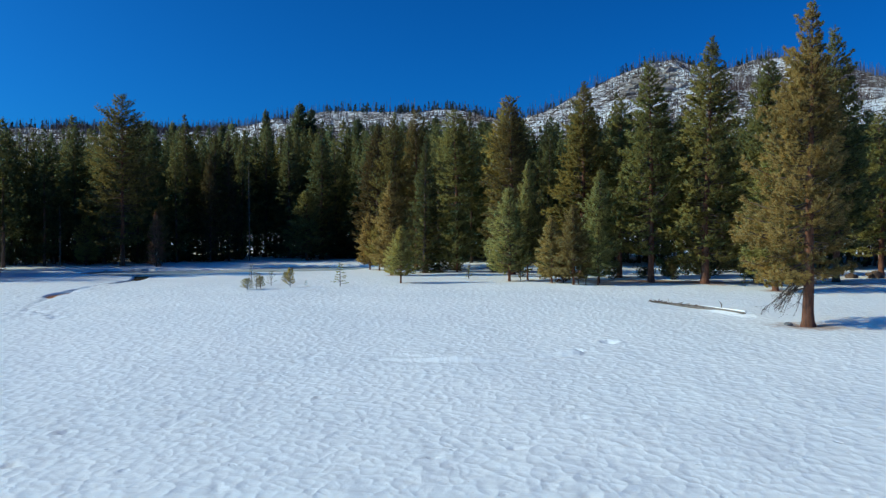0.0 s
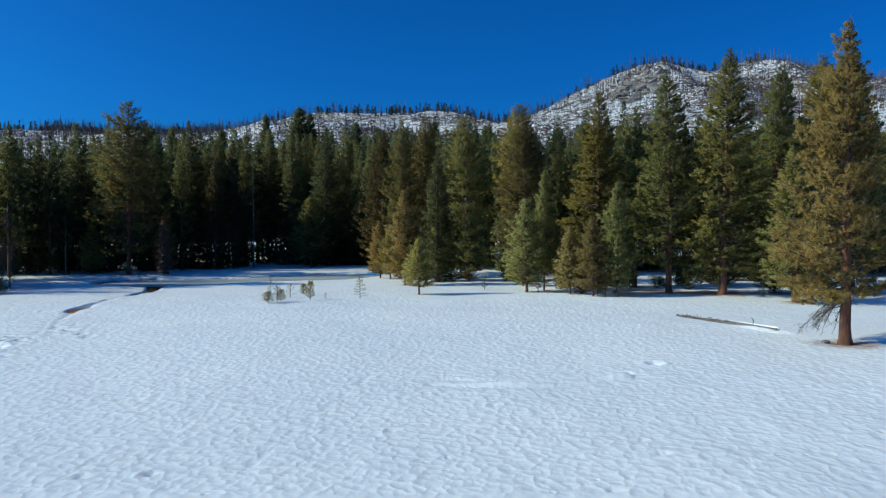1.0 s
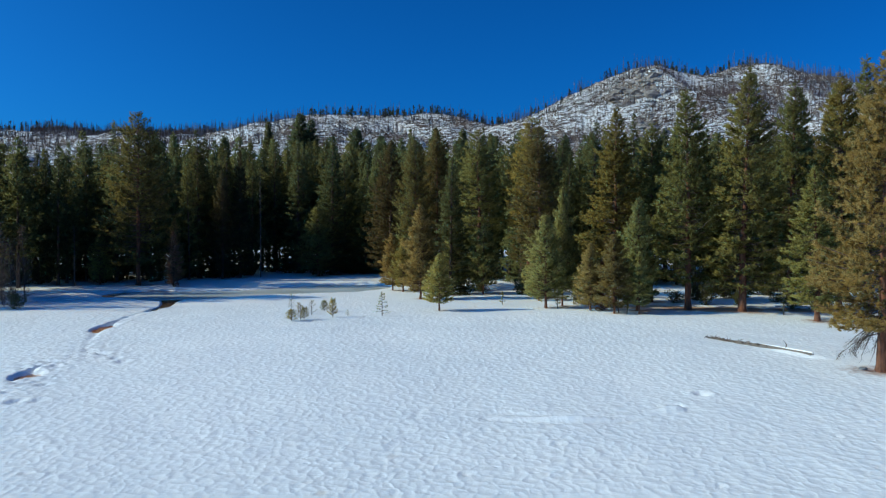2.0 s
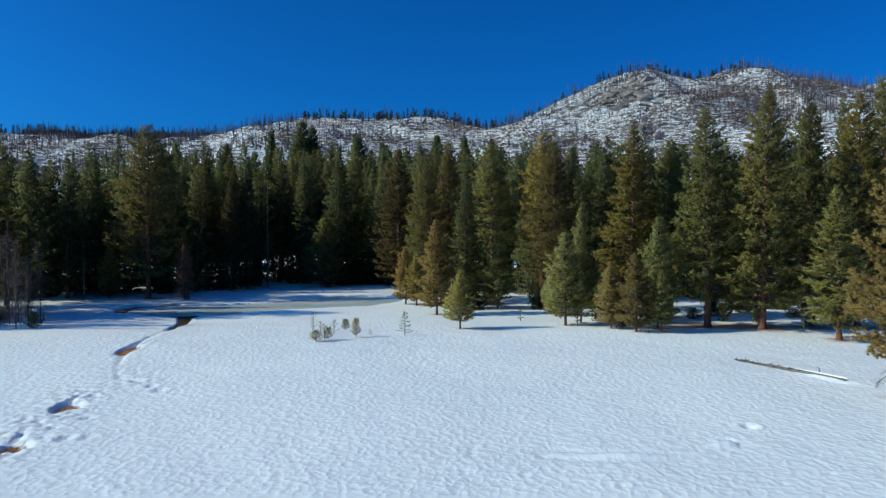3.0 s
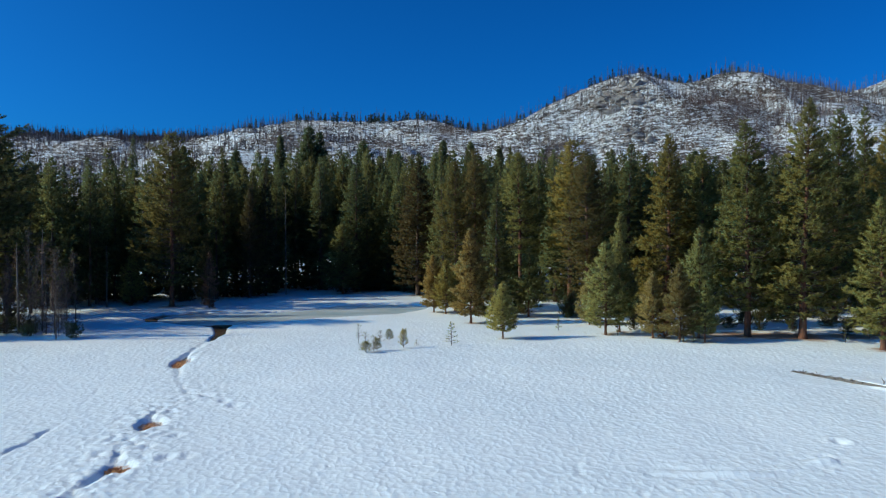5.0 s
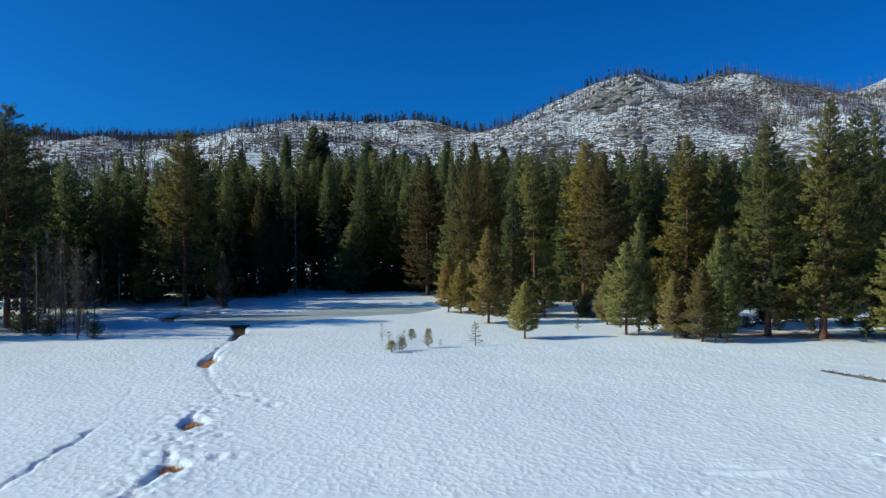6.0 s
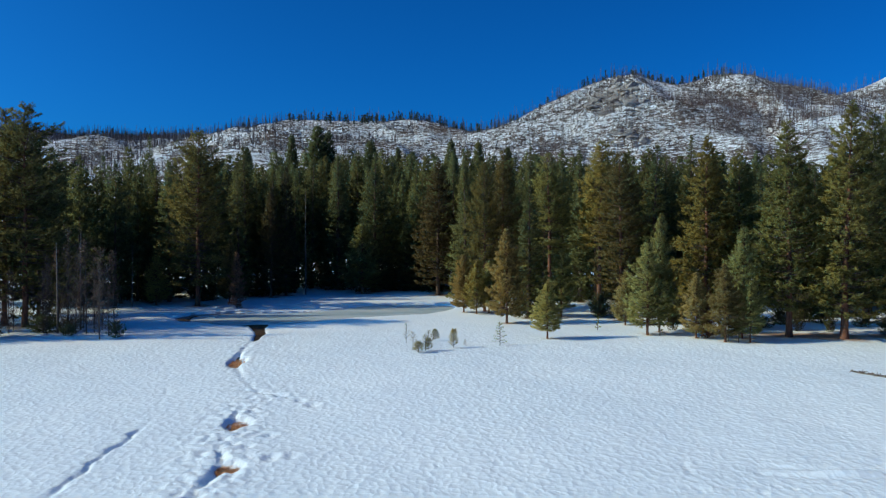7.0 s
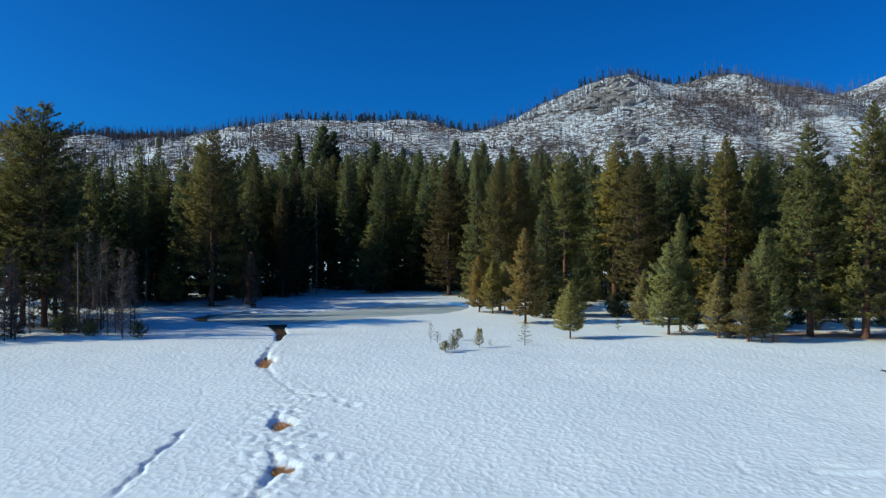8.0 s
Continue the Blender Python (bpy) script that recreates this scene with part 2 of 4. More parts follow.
def blades(name, centres, ways, length, width, count, spread, mat, r, round_off=True, sizes=None):
    """Needle tufts: count pointed blades out of each centre, fanned about its way."""
    sizes = np.ones(len(centres)) if sizes is None else sizes
    c = np.repeat(np.asarray(centres), count, 0)
    w = np.repeat(np.asarray(ways), count, 0)
    n = len(c)
    d = w + r.normal(0, spread, (n, 3))
    d /= np.linalg.norm(d, axis=1)[:, None] + 1e-9
    s = np.cross(d, r.normal(0, 1, (n, 3)))
    s /= np.linalg.norm(s, axis=1)[:, None] + 1e-9
    ln = length * np.repeat(np.asarray(sizes), count)[:, None] * r.uniform(0.6, 1.25, (n, 1))
    wd = width * np.repeat(np.asarray(sizes), count)[:, None] * r.uniform(0.7, 1.3, (n, 1))
    c = c - d * ln * 0.15 + r.normal(0, length * 0.12, (n, 3))
    v = np.stack([c + s * wd * 0.5, c - s * wd * 0.5, c + d * ln], 1)
    if round_off:
        # the shading follows the bough as a whole, as a dense spray of needles does
        out = c * (1, 1, 0)
        out = out / (np.linalg.norm(out, axis=1)[:, None] + 0.05)
        nrm = out * 0.55 + w * 0.40 + (0, 0, 0.30) + r.normal(0, 0.30, (n, 3))
        nrm /= np.linalg.norm(nrm, axis=1)[:, None] + 1e-9
        flip = np.einsum("ij,ij->i", np.cross(v[:, 1] - v[:, 0], v[:, 2] - v[:, 0]), nrm) < 0
        v[flip] = v[flip][:, [1, 0, 2]]
    v = v.reshape(-1, 3)
    me = bpy.data.meshes.new(name)
    me.vertices.add(3 * n), me.loops.add(3 * n), me.polygons.add(n)
    me.vertices.foreach_set("co", v.ravel())
    me.loops.foreach_set("vertex_index", np.arange(3 * n, dtype=np.int32))
    me.polygons.foreach_set("loop_start", np.arange(0, 3 * n, 3, dtype=np.int32))
    me.materials.append(mat)
    me.update(calc_edges=True)
    if round_off:
        me.shade_smooth()
        me.normals_split_custom_set_from_vertices(np.repeat(nrm, 3, 0).tolist())
    return me


def spline(points, per=12):
    """A smooth line through points (Catmull-Rom)."""
    p = np.asarray(points, float)
    p = np.vstack([2 * p[0] - p[1], p, 2 * p[-1] - p[-2]])
    out = []
    for i in range(1, len(p) - 2):
        for k in range(per):
            t = k / per
            out.append(0.5 * (2 * p[i] + (p[i + 1] - p[i - 1]) * t + (2 * p[i - 1] - 5 * p[i] + 4 * p[i + 1] - p[i + 2]) * t * t + (3 * p[i] - p[i - 1] - 3 * p[i + 1] + p[i + 2]) * t ** 3))
    out.append(p[-2])
    return np.array(out)


def hash01(ix, iy, k):
    h = (ix.astype(np.int64) * 374761393 + iy.astype(np.int64) * 668265263 + k * 1442695041) & 0xFFFFFFFF
    h = ((h ^ (h >> 13)) * 1274126177) & 0xFFFFFFFF
    return ((h ^ (h >> 16)) & 0xFFFF) / 65535.0


def waves(x, y, size, k=0):
    """Smooth value noise, 0 to 1, with bumps of that size."""
    x, y = x / size, y / size
    ix, iy = np.floor(x), np.floor(y)
    fx, fy = x - ix, y - iy
    fx, fy = fx * fx * (3 - 2 * fx), fy * fy * (3 - 2 * fy)
    a, b = hash01(ix, iy, k), hash01(ix + 1, iy, k)
    c, d = hash01(ix, iy + 1, k), hash01(ix + 1, iy + 1, k)
    return (a * (1 - fx) + b * fx) * (1 - fy) + (c * (1 - fx) + d * fx) * fy


def cups(x, y, size, k=0):
    """Distance to the nearest of scattered points: round bowls with soft crests between."""
    x, y = x / size, y / size
    ix, iy = np.floor(x), np.floor(y)
    best = np.full(x.shape, 1e-9)
    for dx in (-1, 0, 1):
        for dy in (-1, 0, 1):
            jx, jy = ix + dx, iy + dy
            px, py = jx + hash01(jx, jy, k), jy + hash01(jx, jy, k + 5)
            best += np.exp(-18.0 * ((x - px) ** 2 + (y - py) ** 2))
    return np.sqrt(np.maximum(-np.log(best) / 18.0, 0))


def near_line(x, y, line):
    """Distance to a line of points, and how far along it, 0 to 1."""
    best, along = np.full(x.shape, 1e9), np.zeros(x.shape)
    n = len(line) - 1
    for i in range(n):
        a, b = line[i][:2], line[i + 1][:2]
        ab = b - a
        t = np.clip(((x - a[0]) * ab[0] + (y - a[1]) * ab[1]) / (ab @ ab + 1e-9), 0, 1)
        d = np.hypot(x - a[0] - t * ab[0], y - a[1] - t * ab[1])
        hit = d < best
        best[hit], along[hit] = d[hit], ((i + t) / n)[hit]
    return best, along


def inside(x, y, loop):
    """Which points lie in a closed outline."""
    out = np.zeros(x.shape, bool)
    for (ax, ay), (bx, by) in zip(loop, np.roll(loop, -1, 0)):
        cut = ((ay > y) != (by > y)) & (x < (bx - ax) * (y - ay) / (by - ay + 1e-12) + ax)
        out ^= cut
    return out


# ---- the meadow: one sheet of old snow that reaches the horizon ----
POND = spline([(-54, 108), (-53.4, 112.8), (-49.5, 116.0), (-44, 117.6), (-37, 119.8), (-31, 127), (-24, 133), (-15, 128.5), (-17.5, 118), (-26.5, 110.5), (-34.3, 106), (-40.5, 100), (-46.5, 101), (-54, 108)], 8)[:, :2]
STREAM = spline([(-42.6, 99.6), (-41.0, 96.8), (-40.0, 92.5), (-39.4, 88.0), (-39.1, 83), (-38.8, 77.5), (-38.2, 71.4), (-36.9, 66.8), (-34.9, 60.9), (-33.3, 57.5), (-31.9, 56.5), (-33.4, 53.6), (-33.6, 50.5), (-33.0, 47.6), (-32.9, 44), (-31.9, 40), (-32.0, 35), (-30.9, 27)], 8)
CHANNEL = spline([(-48.1, 79.6), (-44.6, 70.9), (-42.3, 65.7), (-40.5, 58.2), (-38.8, 50.7), (-38.6, 46.5), (-38.6, 41), (-38.7, 36), (-39.6, 27)], 8)
INLET = spline([(-60, 113), (-56.5, 110), (-53.5, 108.3), (-52, 106.5)], 6)
MOUTH = np.array([(-44.3, 99.4), (-42.7, 101.0), (-40.6, 101.0), (-40.1, 98.3), (-40.3, 95.0), (-39.4, 91.6), (-39.0, 86.5), (-39.8, 86.9), (-40.2, 91.2), (-41.2, 94.5), (-42.3, 97.4)])
# dark rim of the inlet: a lead of water plus the bank's shadow
INLET_WATER_SHADE = np.array([(-52.6, 103.6), (-54.5, 107.6), (-54.9, 111.0), (-54.2, 114.4), (-51.0, 116.7), (-47.0, 117.6), (-47.2, 116.6), (-51.0, 115.2), (-52.6, 113.0), (-53.2, 110.6), (-52.8, 107.6), (-51.7, 104.4)])
LOG_LINE = np.array([(15.5, 64.0), (18.25, 58.5), (19.6, 55.5), (22.2, 52.6)])
DRIFT = spline([(-3.7, 38.7), (-2.0, 38.3), (-0.3, 38.2), (1.4, 38.3), (3.3, 39.3), (5.6, 40.3)], 6)
TRAIL = spline([(-10.4, 19), (-10.0, 25.6), (-9.6, 29.4), (-8.7, 34.4), (-7.6, 41.6), (-6.4, 48), (-4.0, 56)], 6)
PATCHES = [(-33.0, 48.6, 0.72, 1.2), (-31.6, 39.8, 0.66, 0.85), (-38.0, 71.0, 0.72, 2.3)]
DENTS = [(8.1, 43.6, 0.38, 0.19), (-31.6, 56.5, 0.4, 0.17), (-30.0, 54.8, 0.35, 0.14), (-28.9, 53.4, 0.4, 0.14), (-28.6, 41.5, 0.35, 0.12), (-29.6, 41.2, 0.4, 0.15), (-31.3, 43.4, 0.35, 0.12), (-30.5, 45.8, 0.35, 0.12), (5.8, 40.9, 0.3, 0.15), (-33.8, 45.0, 0.35, 0.11), (-33.6, 51.5, 0.35, 0.12)]

pit_rng = np.random.default_rng(91)
PITS = [(pit_rng.uniform(-24, 14), pit_rng.uniform(11, 36), pit_rng.uniform(0.10, 0.2), pit_rng.uniform(0.06, 0.16)) for _ in range(70)]


def lie(y):
    """The meadow's gentle rise towards the trees."""
    return np.interp(y, [0, 30, 42, 72, 82, 5000], [-0.45, -0.45, -0.30, 0.22, 0.40, 0.40])


def land(x, y):
    """Ground without its fine relief."""
    x, y = np.asarray(x, float), np.asarray(y, float)
    z = lie(y) + 0.14 * np.exp(-((x - 21) / 14) ** 2 - ((y - 51) / 11) ** 2) + 0.22 * (waves(x, y, 17, 3) - 0.5) + 0.12 * (waves(x, y, 6, 4) - 0.5)
    wood = np.clip((y - 100) / 30, 0, 1) * np.clip((np.abs(x + 37) - 28) / 12, 0, 1)
    z = z + wood * (0.9 * waves(x, y, 9, 8) - 0.1)
    z = z + np.clip((y - 150) / 60, 0, 1) * (1.2 * waves(x, y, 14, 9))
    pool = inside(x, y, POND)
    d, _ = near_line(x, y, np.vstack([POND, POND[:1]]))
    bank = np.clip(1 - d / 2.2, 0, 1)
    z = np.where(pool, -0.25, z * (1 - bank) + bank * (0.12 + 0.25 * bank * waves(x, y, 2.5, 6)))
    # the snow sags towards the stream's mouth and the inlet's strip of open water and bank shadow
    z = z - 0.24 * np.exp(-((x + 41) / 6) ** 2 - ((y - 92.5) / 6) ** 2) * ~pool - 0.16 * np.exp(-((x + 54) / 5) ** 2 - ((y - 103) / 5) ** 2) * ~pool
    for loop in (MOUTH, INLET_WATER_SHADE):
        z = np.where(inside(x, y, loop), -0.28, z)
    return z


def relief(x, y):
    """Melt hollows, the stream's cut, pits, tracks and drifts."""
    near = np.clip(1 - (np.hypot(x, y) - 90) / 120, 0.25, 1)
    amp = 0.55 + 0.9 * waves(x, y, 7, 21)
    wx, wy = x + 0.45 * waves(x, y, 1.3, 31), y + 0.45 * waves(x, y, 1.3, 32)
    bowl = np.minimum(cups(wx * 1.0 + wy * 0.04, wy * 0.75, 0.62, 11), 0.95)
    small = np.minimum(cups(wx - wy * 0.05, wy * 0.8, 0.42, 13), 0.9)
    z = 0.020 * amp * (bowl ** 1.6 - 0.25) + 0.031 * (small ** 1.5 - 0.25) + 0.05 * (waves(x, y, 1.9, 14) - 0.5)
    z = z * near
    pool = inside(x, y, POND)
    z = np.where(pool, 0, z)
    d, s = near_line(x, y, STREAM)
    w = 0.11 + 0.06 * np.clip((y - 60) / 8, 0, 1) + 0.20 * waves(x, y, 1.6, 41) + 0.25 * np.clip((y - 88) / 5, 0, 1)
    cut = np.exp(-(d / w) ** 2)
    lumps = np.exp(-(d / 1.9) ** 2) * (0.28 - 0.19 * np.clip((y - 52) / 12, 0, 1)) * (0.45 - np.minimum(cups(x, y, 0.62, 43), 0.9) ** 1.5)
    open_part = np.maximum(np.clip((y - 84) / 4, 0, 1), np.exp(-((y - 72) / 4.5) ** 2))
    z = z + lumps - cut * (0.05 + 0.40 * open_part * (0.3 + waves(x, y, 3.1, 45)) + 0.15 * (waves(x, y, 1.4, 44) > 0.62))
    d, s = near_line(x + 0.5 * (waves(x, y, 0.8, 46) - 0.5), y, CHANNEL)
    z = z - np.exp(-(d / 0.14) ** 2) * 0.19 * np.clip((53 - y) / 5, 0.24, 1) * np.clip(2.2 * waves(x, y, 1.5, 47) - 0.25, 0.15, 1.25)
    d, s = near_line(x, y, INLET)
    z = z - np.exp(-(d / 0.7) ** 2) * 0.25
    d, s = near_line(x, y, LOG_LINE)
    z = z + np.exp(-(d / 0.30) ** 2) * 0.20 * np.clip((s - 0.28) * 5, 0, 1) * np.clip((0.88 - s) * 7, 0, 1)
    d, s = near_line(x, y, DRIFT)
    z = z + np.exp(-(d / 0.3) ** 2) * 0.17 * np.clip(1.8 * waves(x, y, 1.1, 51) - 0.3, 0, 1) - np.exp(-((d - 0.7) / 0.35) ** 2) * 0.06
    d, s = near_line(x, y, TRAIL)
    z = z - np.exp(-(d / 0.16) ** 2) * 0.05 * np.clip(3 * waves(x, y, 0.9, 53) - 1.2, 0, 1) * np.clip((46 - y) / 8, 0, 1)
    for px, py, rx, ry in PATCHES:
        e = np.hypot((x - px) / rx, (y - py) / ry) + 0.35 * (waves(x, y, 0.7, 61) - 0.5)
        z = z - 0.30 / (1 + np.exp(np.minimum((e - 1.06) * 13, 50)))
    for px, py, rr, dep in DENTS + PITS:
        e = np.hypot(x - px, (y - py) * 0.7) / rr
        z = z - dep * np.exp(-e ** 2) + 0.35 * dep * np.exp(-((e - 1.6) / 0.5) ** 2)
    return z


def steps(stops):
    """Grid lines: from each stop on, in steps of that many metres."""
    out = [stops[0][0]]
    for (a, s), (b, _) in zip(stops, stops[1:]):
        out += list(np.linspace(a, b, max(1, round((b - a) / s)) + 1)[1:])
    return np.array(out)


GX = steps([(-4800, 900), (-1200, 150), (-300, 20), (-120, 3), (-75, 0.5), (-46, 0.20), (-41, 0.10), (-37.6, 0.19), (24, 0.45), (50, 1.0), (70, 4), (150, 20), (310, 150), (1210, 900), (4810, 1)])
GY = steps([(-4800, 900), (-1200, 150), (-300, 30), (0, 2), (15, 0.19), (52, 0.26), (60, 0.42), (88, 0.5), (136, 1.3), (185, 6), (305, 40), (605, 200), (1205, 900), (4805, 1)])
gx, gy = np.meshgrid(GX, GY)
gz = land(gx, gy) + relief(gx, gy)

# ---- where the trees stand: x, y, height, crown's half width ----
PINES = [
    (20.7, 85.4, 24.8, 3.1), (26.0, 83.5, 26.5, 3.6), (6.3, 115.1, 26.0, 2.8), (6.6, 104, 23.1, 3.2), (14.4, 94, 24.0, 3.2),
    (19.4, 96, 22.6, 2.7), (42.0, 87.6, 29.0, 3.1), (30.6, 76.2, 15.5, 2.5), (38.6, 100, 28.4, 3.1), (51.0, 95, 20.2, 3.1),
    (-69.4, 96.7, 27.4, 4.4), (-72.9, 98.6, 27.1, 3.8), (-56.3, 125.4, 28.1, 4.2), (-16.7, 150, 26.8, 4.2), (-7.5, 122, 25.3, 2.7),
    (-1.0, 116, 24.2, 2.6), (-10.7, 118, 23.0, 2.4),
    (37.3, 85, 26.2, 3.0), (57.3, 125, 33.0, 2.6),
]
FIRS = [
    (-5.5, 108, 19.4, 2.2), (17.8, 125, 26.7, 3.5), (25.2, 128, 28.4, 2.8), (-50.5, 237, 45.3, 4.6), (14.1, 135, 24.5, 2.5),
    (6.8, 130, 26.3, 2.4), (42.0, 112, 22.9, 2.5), (38.5, 115, 22.7, 3.0), (-47.6, 240, 44.2, 3.5), (-23.1, 162.8, 15.5, 3.1),
    (-29.6, 160, 28.9, 3.3), (-37.5, 165, 28.7, 3.4), (-53.4, 148, 28.6, 3.3), (-77.2, 165, 31.9, 3.0), (-67.3, 140, 23.3, 3.9),
    (-12.1, 140, 28.0, 2.3), (1.1, 150, 28.9, 2.4), (-20.6, 165, 27.7, 3.0), (-75.3, 140, 23.7, 3.1), (-78.2, 135, 22.7, 3.5),
    (-48.9, 150, 24.3, 3.3), (-54.4, 212, 38.9, 2.4), (-35.4, 258, 43.3, 4.6), (-25.5, 240, 39.4, 2.7),
    (-9.0, 250, 42.8, 3.4), (0.2, 250, 42.3, 3.4), (8.1, 240, 39.5, 2.9), (-81.2, 215, 36.2, 2.7), (-67.2, 212, 35.5, 3.5),
    (-89.3, 152, 26.1, 3.2), (-88.5, 158, 25.8, 3.0), (-86.9, 165, 28.1, 3.2), (-77.7, 155, 25.8, 3.3), (-70.5, 162, 27.3, 3.2), (-61.7, 165, 27.2, 3.1), (-87.0, 140, 23.1, 3.0),
]
YOUNG = [
    (-7.0, 84.7, 6.4, 1.5), (-14.1, 115.4, 8.6, 1.6), (-12.4, 112.8, 8.1, 1.5), (-10.4, 114.4, 7.8, 1.5), (-9.5, 100.6, 12.4, 2.1),
    (-5.1, 109.3, 9.9, 1.6), (-0.9, 107.7, 9.7, 1.9), (5.8, 99.0, 7.3, 1.3), (5.2, 87.8, 10.8, 2.1), (7.5, 90.5, 14.2, 1.5),
    (11.5, 81.0, 8.4, 1.6), (14.7, 84.2, 12.5, 1.9), (14.0, 80.5, 6.6, 1.3), (9.6, 84.3, 7.4, 1.4), (-31.7, 155, 14.1, 3.4),
    (12.4, 101.6, 5.3, 1.6), (-52.6, 131.5, 11.0, 1.5), (-63.7, 128, 8.4, 1.7),
]
RUSTY = [
    (-49.3, 122.0, 8.9, 1.25), (-46.1, 150, 25.2, 2.2), (10.9, 84.3, 6.0, 0.9), (-68.1, 86.1, 8.0, 1.4), (-48.1, 145, 20.7, 2.3),
]
BARE = [
    (-65.9, 93.7, 7.7, 1.0), (-64.3, 92.0, 9.1, 1.1), (-62.8, 90.9, 9.8, 1.1), (-61.7, 90.9, 12.1, 1.2), (-60.4, 89.8, 10.3, 1.1),
    (-59.2, 89.8, 10.8, 1.5), (-58.7, 90.8, 9.1, 1.2), (-55.8, 84.9, 10.0, 1.6), (-55.9, 87.7, 7.9, 1.3), (-68.5, 92.1, 7.1, 1.1),
    (-67.5, 83.5, 9.9, 1.5), (-67.2, 85.1, 8.9, 1.4),
]
HERO = (22.3, 50.4)

# the rest of the wood: even scatter behind its front edge
EDGE_X = [-220, -120, -90, -78, -70, -68, -50, -43, -37, -23, -16, -10, 5, 15, 30, 60, 180]
EDGE_Y = [55, 65, 72, 77, 100, 127, 134, 158, 166, 158, 150, 134, 126, 117, 112, 108, 100]
named = [(a[0], a[1]) for a in PINES + FIRS + RUSTY]
wood = []
for k in range(20000):
    x = rng.uniform(-190, 130)
    front = float(np.interp(x, EDGE_X, EDGE_Y))
    y = front + 5 + 54 * rng.uniform(0, 1) ** 1.2
    shown = -38 - 0.48 * y < x < 12 + 0.56 * y
    gap = (rng.uniform(5.0, 6.4) if y < front + 20 else rng.uniform(3.7, 4.7)) if shown else (17 if y > 86 else 9)
    if x < -74 and y < 120:
        gap = 9.0
    if not shown and (y > front + 28 or x > 0.75 * y):
        continue
    if all((x - a) ** 2 + (y - b) ** 2 > gap * gap for a, b, *_ in wood) and all((x - a) ** 2 + (y - b) ** 2 > 9 for a, b in named):
        wood.append((x, y, 11.2 + y * rng.uniform(0.080, 0.114) if shown or x > 0 else rng.uniform(20, 27), y - front))
    if len(wood) >= 600:
        break

# needle litter that has dropped on the snow round the trunks
litter = np.zeros(gx.shape)
for x, y, h, w in PINES + FIRS + YOUNG + RUSTY:
    d = np.hypot(gx - x - 0.4, (gy - y) * 1.0)
    litter = np.maximum(litter, np.exp(-(d / (0.75 * w + 0.35)) ** 2) * (0.72 if h > 12 else 0.55))
for x, y, h, _ in wood:
    box = (np.abs(gx - x) < 5) & (np.abs(gy - y) < 5)
    d = np.hypot(gx[box] - x, gy[box] - y)
    litter[box] = np.maximum(litter[box], np.exp(-(d / 2.4) ** 2) * 0.50)
d = np.hypot((gx - HERO[0] + 0.1) / 1.15, gy - HERO[1] + 0.6)
litter = np.maximum(litter, np.exp(-(d / 3.0) ** 4) * (0.50 + 0.2 * np.exp(-(d / 1.6) ** 2)))
d = np.hypot((gx - 24.6) / 3.4, (gy - 83.6) / 1.2)
litter = np.maximum(litter, np.exp(-d ** 2) * 1.05)
band = np.exp(-((gx - 27) / 22) ** 2 - ((gy - 86.5 + 0.10 * (gx - 27)) / 3.2) ** 2)
litter = np.maximum(litter, band * (0.60 + 0.6 * waves(gx, gy, 3.0, 95)))
# small melt wells round the stems
gz -= 0.18 * np.exp(-(np.hypot(gx - HERO[0], gy - HERO[1]) / 1.0) ** 2)

n_y, n_x = gx.shape
idx = np.arange(n_x * n_y).reshape(n_y, n_x)
quads = np.stack([idx[:-1, :-1], idx[:-1, 1:], idx[1:, 1:], idx[1:, :-1]], -1).reshape(-1, 4)
me = bpy.data.meshes.new("ground")
me.vertices.add(n_x * n_y), me.loops.add(4 * len(quads)), me.polygons.add(len(quads))
me.vertices.foreach_set("co", np.stack([gx, gy, gz], -1).ravel())
me.loops.foreach_set("vertex_index", quads.ravel().astype(np.int32))
me.polygons.foreach_set("loop_start", np.arange(0, 4 * len(quads), 4, dtype=np.int32))
me.update(calc_edges=True)
me.shade_smooth()
me.attributes.new("litter", "FLOAT", "POINT").data.foreach_set("value", litter.ravel().astype(np.float32))
me.materials.append(SNOW)
tagged(new("ground", me), "wide meadow of old sun-cupped snow with needle litter", "snow", kind="structure")


# frozen pond: a grid cut to its outline, so concave shores stay true
px, py = np.meshgrid(np.arange(-57, -11, 0.75), np.arange(95, 137, 0.75))
wide = inside(px, py, POND) | (near_line(px, py, np.vstack([POND, POND[:1]]))[0] < 1.4)
pid = np.arange(px.size).reshape(px.shape)
keep = wide[:-1, :-1] & wide[1:, :-1] & wide[:-1, 1:] & wide[1:, 1:]
pq = np.stack([pid[:-1, :-1], pid[:-1, 1:], pid[1:, 1:], pid[1:, :-1]], -1)[keep]
tagged(new("pond", mesh_of("pond", np.stack([px, py, np.full(px.shape, 0.10)], -1).reshape(-1, 3), pq, ICE)), "frozen pond of grey slushy ice with snowy banks", "pond", kind="structure")


def ribbon(name, line, half, z, mat, label, category):
    """A strip along a line, as wide as the water is open."""
    p = np.asarray(line)[:, :2]
    way = np.gradient(p, axis=0)
    way /= np.linalg.norm(way, axis=1)[:, None]
    side = np.stack([-way[:, 1], way[:, 0]], 1)
    h = np.asarray([half * (0.6 + 0.8 * rng.uniform()) for _ in p])[:, None]
    zz = np.array([z(q[1]) for q in p])[:, None]
    v = np.vstack([np.hstack([p + side * h, zz]), np.hstack([p - side * h, zz])])
    n = len(p)
    f = [(i, i + 1, n + i + 1, n + i) for i in range(n - 1)]
    return tagged(new(name, mesh_of(name, v, f, mat)), label, category, kind="structure")


